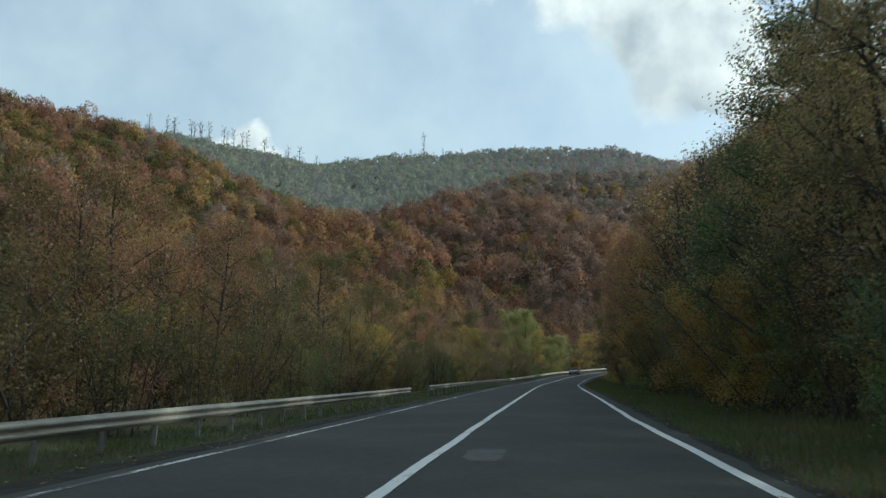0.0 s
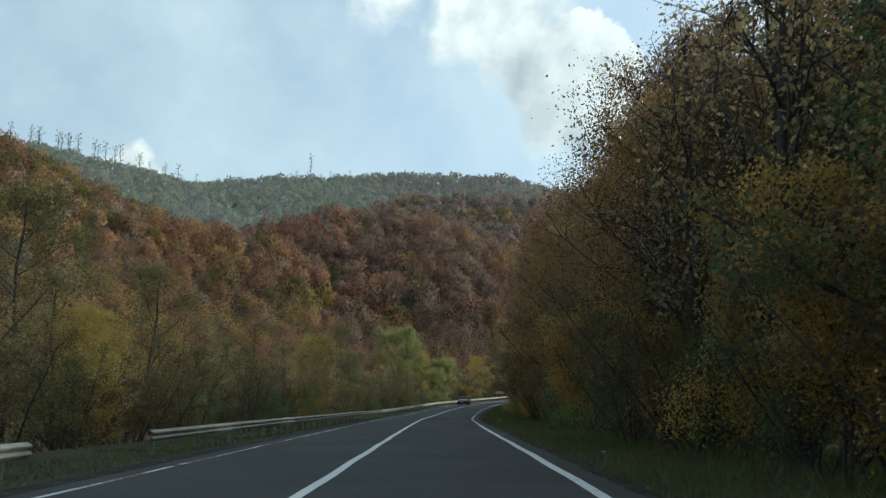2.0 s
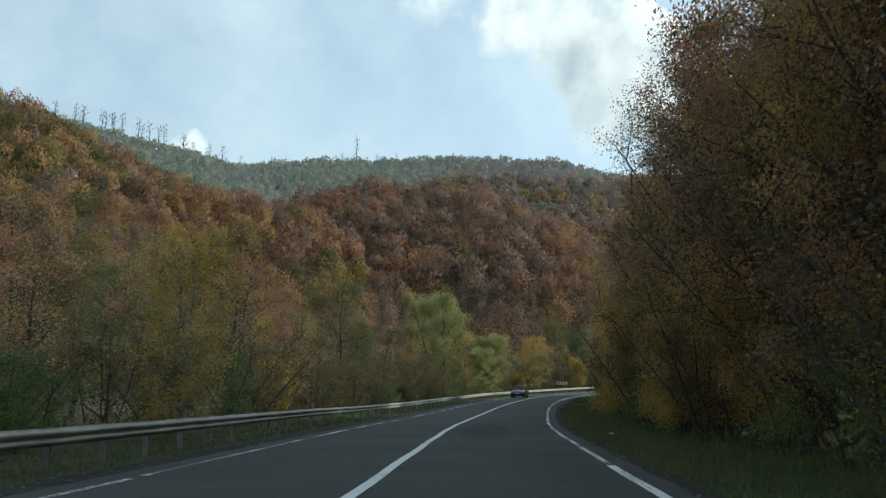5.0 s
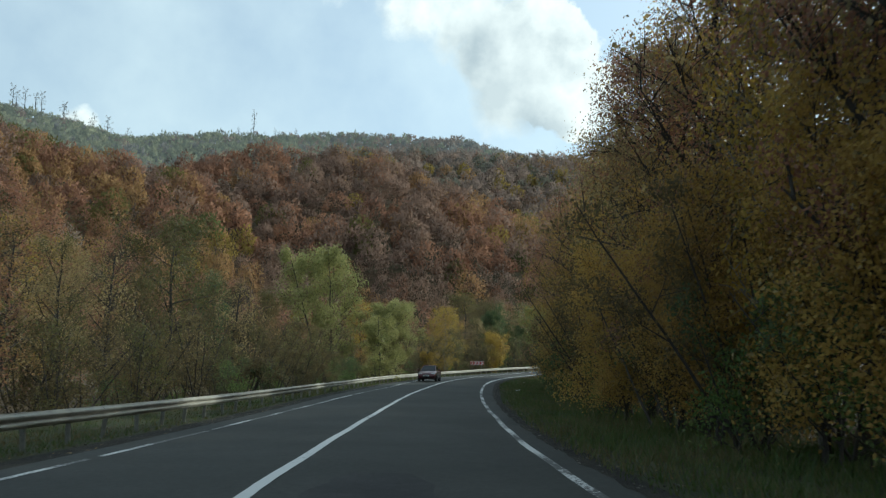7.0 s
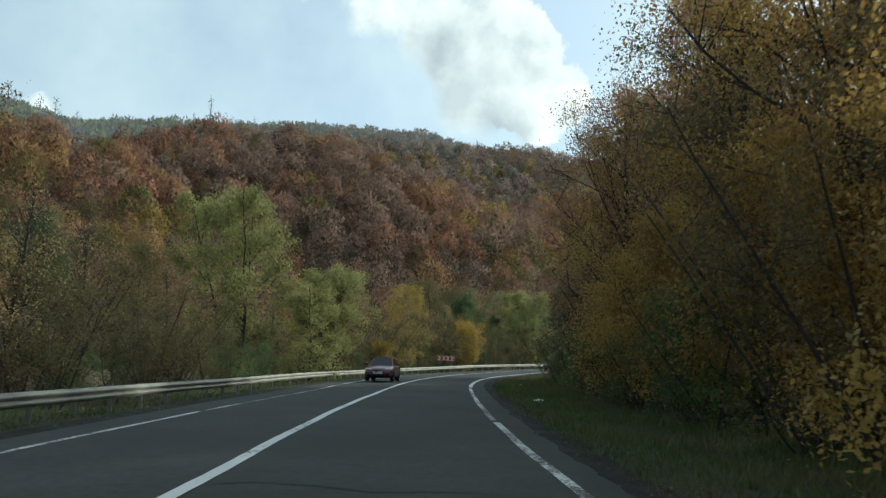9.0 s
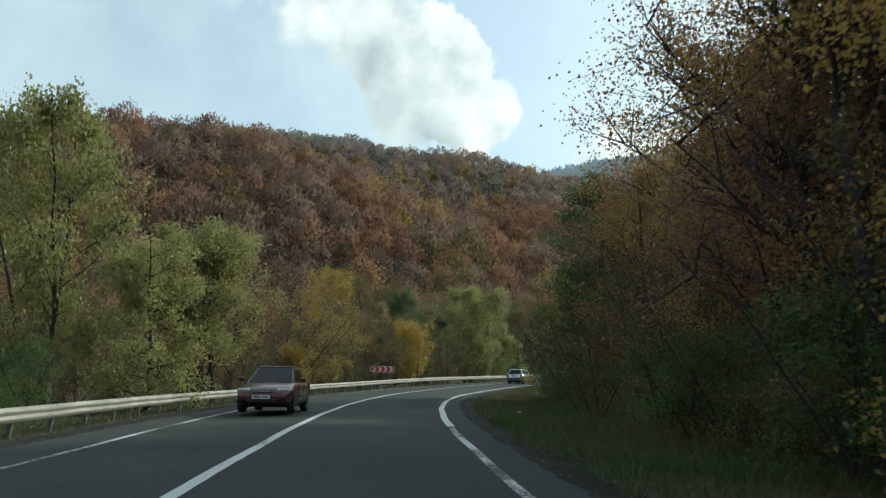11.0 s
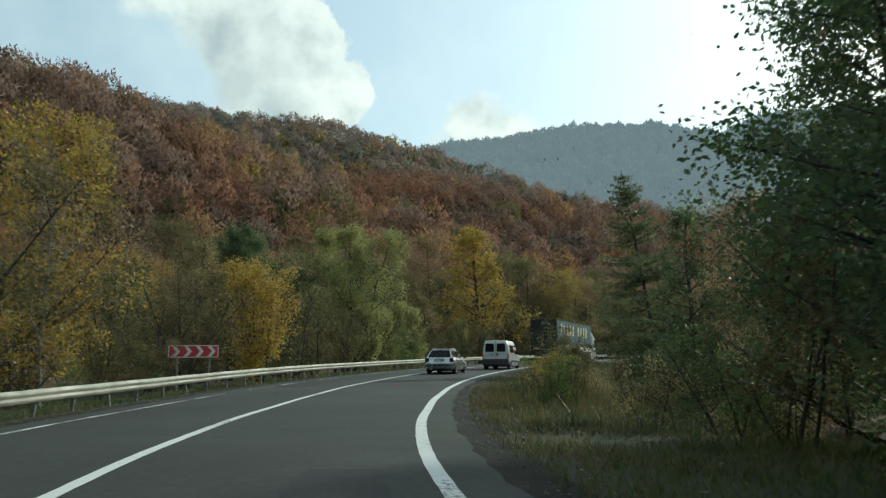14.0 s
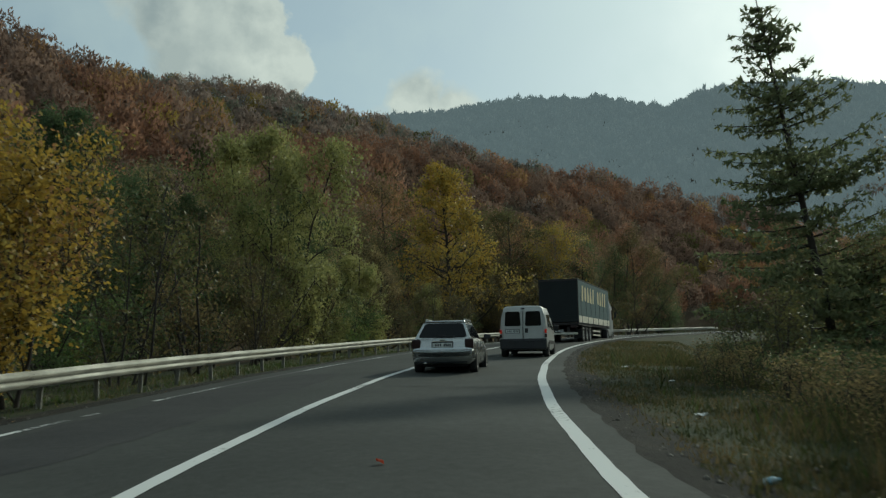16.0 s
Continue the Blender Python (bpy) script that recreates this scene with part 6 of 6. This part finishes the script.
    for sx in (-1, 1):
        box_part("door_mirror", ob, M_PLASTIC if estate else paint, sx * (W + 0.10), L * 0.62, belt + 0.08, 0.20, 0.11, 0.13, 0.035)
        for yy in (L * 0.30, L * 0.52):
            box_part("door_handle", ob, paint, sx * (W * 0.985), yy, 0.78, 0.03, 0.18, 0.03, 0.008)
        for yy in (L * 0.215, L * 0.41, L * 0.64):
            box_part("door_seam", ob, M_PLASTIC, sx * (W * 0.992), yy, 0.58, 0.012, 0.010, 0.56)
        box_part("side_moulding", ob, M_PLASTIC if not estate else paint, sx * (W * 0.997), L * 0.42, 0.50, 0.022, L * 0.42, 0.06, 0.008)
        for yy in (L * 0.19, L * 0.79):
            box_part("wheel_arch", ob, M_UNDER, sx * W * 0.86, yy, 0.33, W * 0.292, 0.70, 0.56, 0.16, "dark wheel arch")
            wheel(ob, sx * (W - 0.095), yy, 0.312, 0.20, 0.20)
    box_part("underbody", ob, M_UNDER, 0, L * 0.48, 0.235, width * 0.74, L * 0.86, 0.12, 0.03)
    return ob


car("estate_car", "silver estate car with dark rear window driving ahead", M_SILVER, road_pose(223.2, 1.22, 0.0, -1.0), 4.40, 1.66, 1.39, True)
car("hatchback_car", "dark red hatchback coming the other way in its lane", M_DARKRED, road_pose(169.2, -1.6, 0.0, 180), 4.05, 1.66, 1.40, False, front_view=True)


def van(at):
    ob = thing("panel_van", "small white van with two glazed rear doors and lit tail lamps", "van", at=at)
    W, L, H = 0.905, 4.44, 1.93

    def sec(y, w, lo, top, roof_w):
        return (y, [(0, lo), (w * 0.88, lo), (w * 0.98, lo + 0.1), (w, 0.62), (w * 0.985, 1.0), (w * 0.94, min(top - 0.10, 1.45)), (roof_w, top - 0.05), (roof_w * 0.86, top), (0, top + 0.02)])

    part("body", shell([sec(0.05, W * 0.955, 0.34, H - 0.05, W * 0.78), sec(0.11, W * 0.985, 0.30, H - 0.015, W * 0.80), sec(0.6, W, 0.26, H, W * 0.80), sec(2.3, W, 0.24, H + 0.01, W * 0.80), sec(2.75, W, 0.24, H - 0.03, W * 0.78),
                        sec(3.45, W * 0.99, 0.24, 1.22, W * 0.80), sec(3.9, W * 0.96, 0.25, 1.02, W * 0.78), sec(4.28, W * 0.90, 0.28, 0.86, W * 0.72), sec(L, W * 0.78, 0.32, 0.62, W * 0.6)]), M_WHITE, ob)
    for sx in (-1, 1):
        d = box_part("rear_door", ob, M_WHITE, sx * 0.385, 0.045, 1.10, 0.735, 0.05, 1.30, 0.02)
        quad = [(sx * 0.385 - 0.31, 0.017, 1.17), (sx * 0.385 + 0.31, 0.017, 1.17), (sx * 0.385 + 0.27, 0.03, 1.72), (sx * 0.385 - 0.27, 0.03, 1.72)]
        quad_panel("rear_window", d, M_GLASS, quad, 0.010, "dark rear door window", round_by=0.06)
        box_part("hinge", d, M_WHITE, sx * 0.76, 0.03, 1.0, 0.05, 0.04, 0.09, 0.008)
        box_part("tail_lamp", ob, M_BRAKE, sx * 0.845, 0.055, 0.97, 0.08, 0.06, 0.15, 0.018, "lit red tail lamp")
        box_part("lamp_base", ob, M_TAIL, sx * 0.845, 0.055, 0.80, 0.09, 0.06, 0.13, 0.018)
        box_part("door_mirror", ob, M_PLASTIC, sx * (W + 0.11), 3.05, 1.14, 0.20, 0.10, 0.24, 0.04)
        quad_panel("cab_window", ob, M_GLASS, ([(W * 0.985, 2.15, 1.05), (W * 0.975, 3.2, 1.05), (W * 0.86, 2.85, 1.62), (W * 0.87, 2.15, 1.66)] if sx > 0 else [(-W * 0.975, 3.2, 1.05), (-W * 0.985, 2.15, 1.05), (-W * 0.87, 2.15, 1.66), (-W * 0.86, 2.85, 1.62)]), 0.02, "dark cab window", round_by=0.06)
        quad_panel("side_window", ob, M_GLASS, ([(W * 0.99, 0.55, 1.12), (W * 0.985, 1.85, 1.12), (W * 0.89, 1.85, 1.62), (W * 0.885, 0.62, 1.60)] if sx > 0 else [(-W * 0.985, 1.85, 1.12), (-W * 0.99, 0.55, 1.12), (-W * 0.885, 0.62, 1.60), (-W * 0.89, 1.85, 1.62)]), 0.02, "dark side window", round_by=0.06)
        box_part("side_moulding", ob, M_PLASTIC, sx * W * 0.998, 2.2, 0.56, 0.03, 2.6, 0.13, 0.01)
        for yy in (0.72, 3.62):
            box_part("wheel_arch", ob, M_UNDER, sx * W * 0.86, yy, 0.34, W * 0.285, 0.72, 0.58, 0.16)
            wheel(ob, sx * (W - 0.10), yy, 0.315, 0.19, 0.19)
    box_part("rear_bumper", ob, M_PLASTIC, 0, 0.06, 0.50, 1.76, 0.20, 0.40, 0.05, "dark grey plastic rear bumper")
    box_part("bumper_step", ob, M_PLASTIC, 0, 0.02, 0.60, 1.3, 0.16, 0.05, 0.015)
    box_part("door_seam", ob, M_PLASTIC, 0, 0.018, 1.10, 0.014, 0.012, 1.28)
    box_part("door_handle", ob, M_PLASTIC, 0.13, 0.012, 1.0, 0.12, 0.03, 0.17, 0.02, "black door handle plate")
    box_part("roof_lamp", ob, M_PLASTIC, 0, 0.05, 1.83, 0.14, 0.05, 0.05, 0.012)
    quad_panel("windscreen", ob, M_GLASS, [(W * 0.80, 3.42, 1.20), (-W * 0.80, 3.42, 1.20), (-W * 0.70, 2.80, 1.84), (W * 0.70, 2.80, 1.84)], 0.03, "dark windscreen", round_by=0.06)
    plate(ob, 0.010, 0.98, -1, 0.5, -0.40)
    box_part("underbody", ob, M_UNDER, 0, 2.2, 0.28, 1.35, 3.7, 0.12, 0.03)
    return ob


van(road_pose(233.6, 2.72, 0.0, -1.5))


def lorry(at):
    """A tarpaulin semi-trailer behind a white tractor."""
    ob = thing("semi_trailer_lorry", "articulated lorry with dark blue-green tarpaulin trailer and white cab", "lorry", at=at)
    W, L = 1.25, 13.2
    z0, z1 = 1.25, 3.95
    bm = bmesh.new()
    bmesh.ops.create_cube(bm, size=1, matrix=Matrix.Translation((0, L / 2 + 0.02, (z0 + z1) / 2 + 0.2)) @ Matrix.Diagonal((2 * W - 0.03, L - 0.05, z1 - z0 - 0.4, 1)))
    part("tarpaulin", bm, M_TARP, ob)
    box_part("roof_sheet", ob, M_TARP, 0, L / 2, z1 + 0.015, 2 * W, L, 0.05, 0.015)
    rear = box_part("rear_curtain", ob, M_TARP, 0, 0.0, (z0 + z1) / 2 + 0.2, 2 * W - 0.08, 0.03, z1 - z0 - 0.45, 0.006, "dark rear tarpaulin")
    for x in (-W + 0.03, W - 0.03):
        box_part("corner_post", ob, M_CHASSIS, x, 0.0, (z0 + z1) / 2, 0.07, 0.07, z1 - z0 + 0.05, 0.012)
    box_part("rear_board", ob, M_TARP, 0, -0.01, z0 + 0.22, 2 * W - 0.10, 0.04, 0.40, 0.008)
    box_part("rear_header", ob, M_CHASSIS, 0, -0.012, z1 - 0.05, 2 * W - 0.06, 0.05, 0.10, 0.01)
    for sx in (-1, 1):
        s = box_part("side_curtain", ob, M_TARP_SIDE, sx * (W - 0.002), L / 2, 2.77, 0.02, L - 0.1, 2.24, 0.004, "blue-green side tarpaulin")
        for k in range(7):
            yy = 0.9 + k * 1.9
            box_part("strap", s, M_TARP, sx * (W + 0.014), yy, 2.35, 0.010, 0.035, 1.5)
        glyphs = [[(-0.34, -0.5), (0.16, -0.5), (0.34, 0.5), (-0.16, 0.5)], [(-0.36, -0.5), (0.36, -0.5), (0.14, 0.5), (-0.14, 0.5)], [(-0.30, -0.34), (0.0, -0.5), (0.30, -0.34), (0.32, 0.3), (0.06, 0.5), (-0.3, 0.36)]]
        for k in range(10):
            if k != 5:
                at_side = Matrix.Translation((sx * (W + 0.022), 1.5 + k * 1.06, 3.12)) @ Matrix.Rotation(radians(90), 4, "Z")
                prism("painted_shape", s, M_LETTER, glyphs[(k * 2 + k // 3) % 3], 0.008, at_side, "plain faded yellow painted shape")
        box_part("side_board", ob, M_BOARD, sx * (W + 0.004), L / 2, 1.45, 0.05, L, 0.42, 0.01, "pale metal side board")
        for yy in (1.1, 3.3, 5.5, 7.7, 9.9, 12.1):
            box_part("board_post", ob, M_CHASSIS, sx * (W + 0.03), yy, 1.45, 0.03, 0.08, 0.44, 0.006)
        for yy in (6.3, 8.0):
            box_part("side_guard", ob, M_BOARD, sx * (W - 0.05), yy, 0.78, 0.04, 1.6, 0.10, 0.01)
            box_part("side_guard", ob, M_BOARD, sx * (W - 0.05), yy, 0.50, 0.04, 1.6, 0.10, 0.01)
        for yy in (1.75, 3.05, 4.35):
            wheel(ob, sx * (W - 0.20), yy, 0.50, 0.36, 0.29)
        box_part("mudguard", ob, M_CHASSIS, sx * (W - 0.20), 3.05, 1.06, 0.40, 3.7, 0.05, 0.01)
        box_part("mud_flap", ob, M_RUBBER, sx * (W - 0.22), 1.05, 0.55, 0.42, 0.02, 0.55, 0.004)
        lamp = box_part("tail_lamp_unit", ob, M_TAIL, sx * (W - 0.30), -0.04, 0.98, 0.42, 0.06, 0.14, 0.015, "red tail lamp cluster")
        box_part("lamp", lamp, M_TAIL, sx * (W - 0.16), -0.074, 0.98, 0.10, 0.012, 0.10, 0.004)
    box_part("floor_frame", ob, M_CHASSIS, 0, L / 2, 1.16, 2 * W - 0.06, L, 0.16, 0.02)
    for x in (-0.45, 0.45):
        box_part("chassis_beam", ob, M_CHASSIS, x, L / 2 - 0.4, 0.90, 0.14, L - 2.0, 0.36, 0.02)
    box_part("under_run_bar", ob, M_BOARD, 0, 0.05, 0.55, 2.3, 0.10, 0.13, 0.02, "pale under-run bar")
    for x in (-0.6, 0.6):
        box_part("bar_bracket", ob, M_CHASSIS, x, 0.15, 0.76, 0.08, 0.12, 0.45, 0.01)
    plate(ob, -0.02, 0.72, -1)
    box_part("hazard_board", ob, simple("orange_reflector", (0.55, 0.22, 0.03), 0.4, 0, 0.1, 6), -0.75, -0.035, 1.32, 0.5, 0.012, 0.14, 0.004, "orange reflective board")
    cab = [(13.75, [(0, 0.55), (1.15, 0.55), (1.22, 1.0), (1.22, 2.2), (1.18, 3.1), (1.02, 3.45), (0.8, 3.55), (0, 3.6)]), (14.2, [(0, 0.5), (1.18, 0.5), (1.235, 1.0), (1.235, 2.2), (1.2, 3.05), (1.05, 3.4), (0.8, 3.5), (0, 3.55)]),
           (15.3, [(0, 0.45), (1.2, 0.45), (1.24, 1.0), (1.235, 2.1), (1.18, 2.75), (1.02, 3.0), (0.8, 3.1), (0, 3.15)]), (15.75, [(0, 0.42), (1.15, 0.42), (1.2, 0.9), (1.18, 1.6), (1.12, 2.2), (1.0, 2.5), (0.8, 2.6), (0, 2.65)]), (15.95, [(0, 0.45), (1.05, 0.45), (1.1, 0.8), (1.08, 1.2), (1.04, 1.5), (0.95, 1.6), (0.8, 1.65), (0, 1.65)])]
    c = part("cab", shell(cab), M_WHITE, ob, "white tractor cab")
    for sx in (-1, 1):
        quad_panel("cab_window", c, M_GLASS, ([(1.238, 14.75, 1.75), (1.225, 15.6, 1.75), (1.19, 15.35, 2.5), (1.215, 14.75, 2.55)] if sx > 0 else [(-1.225, 15.6, 1.75), (-1.238, 14.75, 1.75), (-1.215, 14.75, 2.55), (-1.19, 15.35, 2.5)]), 0.02, "dark cab side window", round_by=0.08)
        box_part("cab_mirror", c, M_PLASTIC, sx * 1.42, 15.5, 2.2, 0.18, 0.12, 0.5, 0.04)
        wheel(ob, sx * 1.05, 12.3, 0.50, 0.42, 0.29)
        wheel(ob, sx * 1.07, 15.2, 0.50, 0.30, 0.29)
        box_part("fuel_tank", ob, M_ALLOY, sx * 0.98, 13.6, 0.75, 0.48, 1.3, 0.55, 0.08, "metal fuel tank")
    box_part("tractor_frame", ob, M_CHASSIS, 0, 13.4, 0.78, 0.9, 4.4, 0.3, 0.03)
    return ob


lorry(road_pose(256.0, 1.80, 0.0, -0.8))
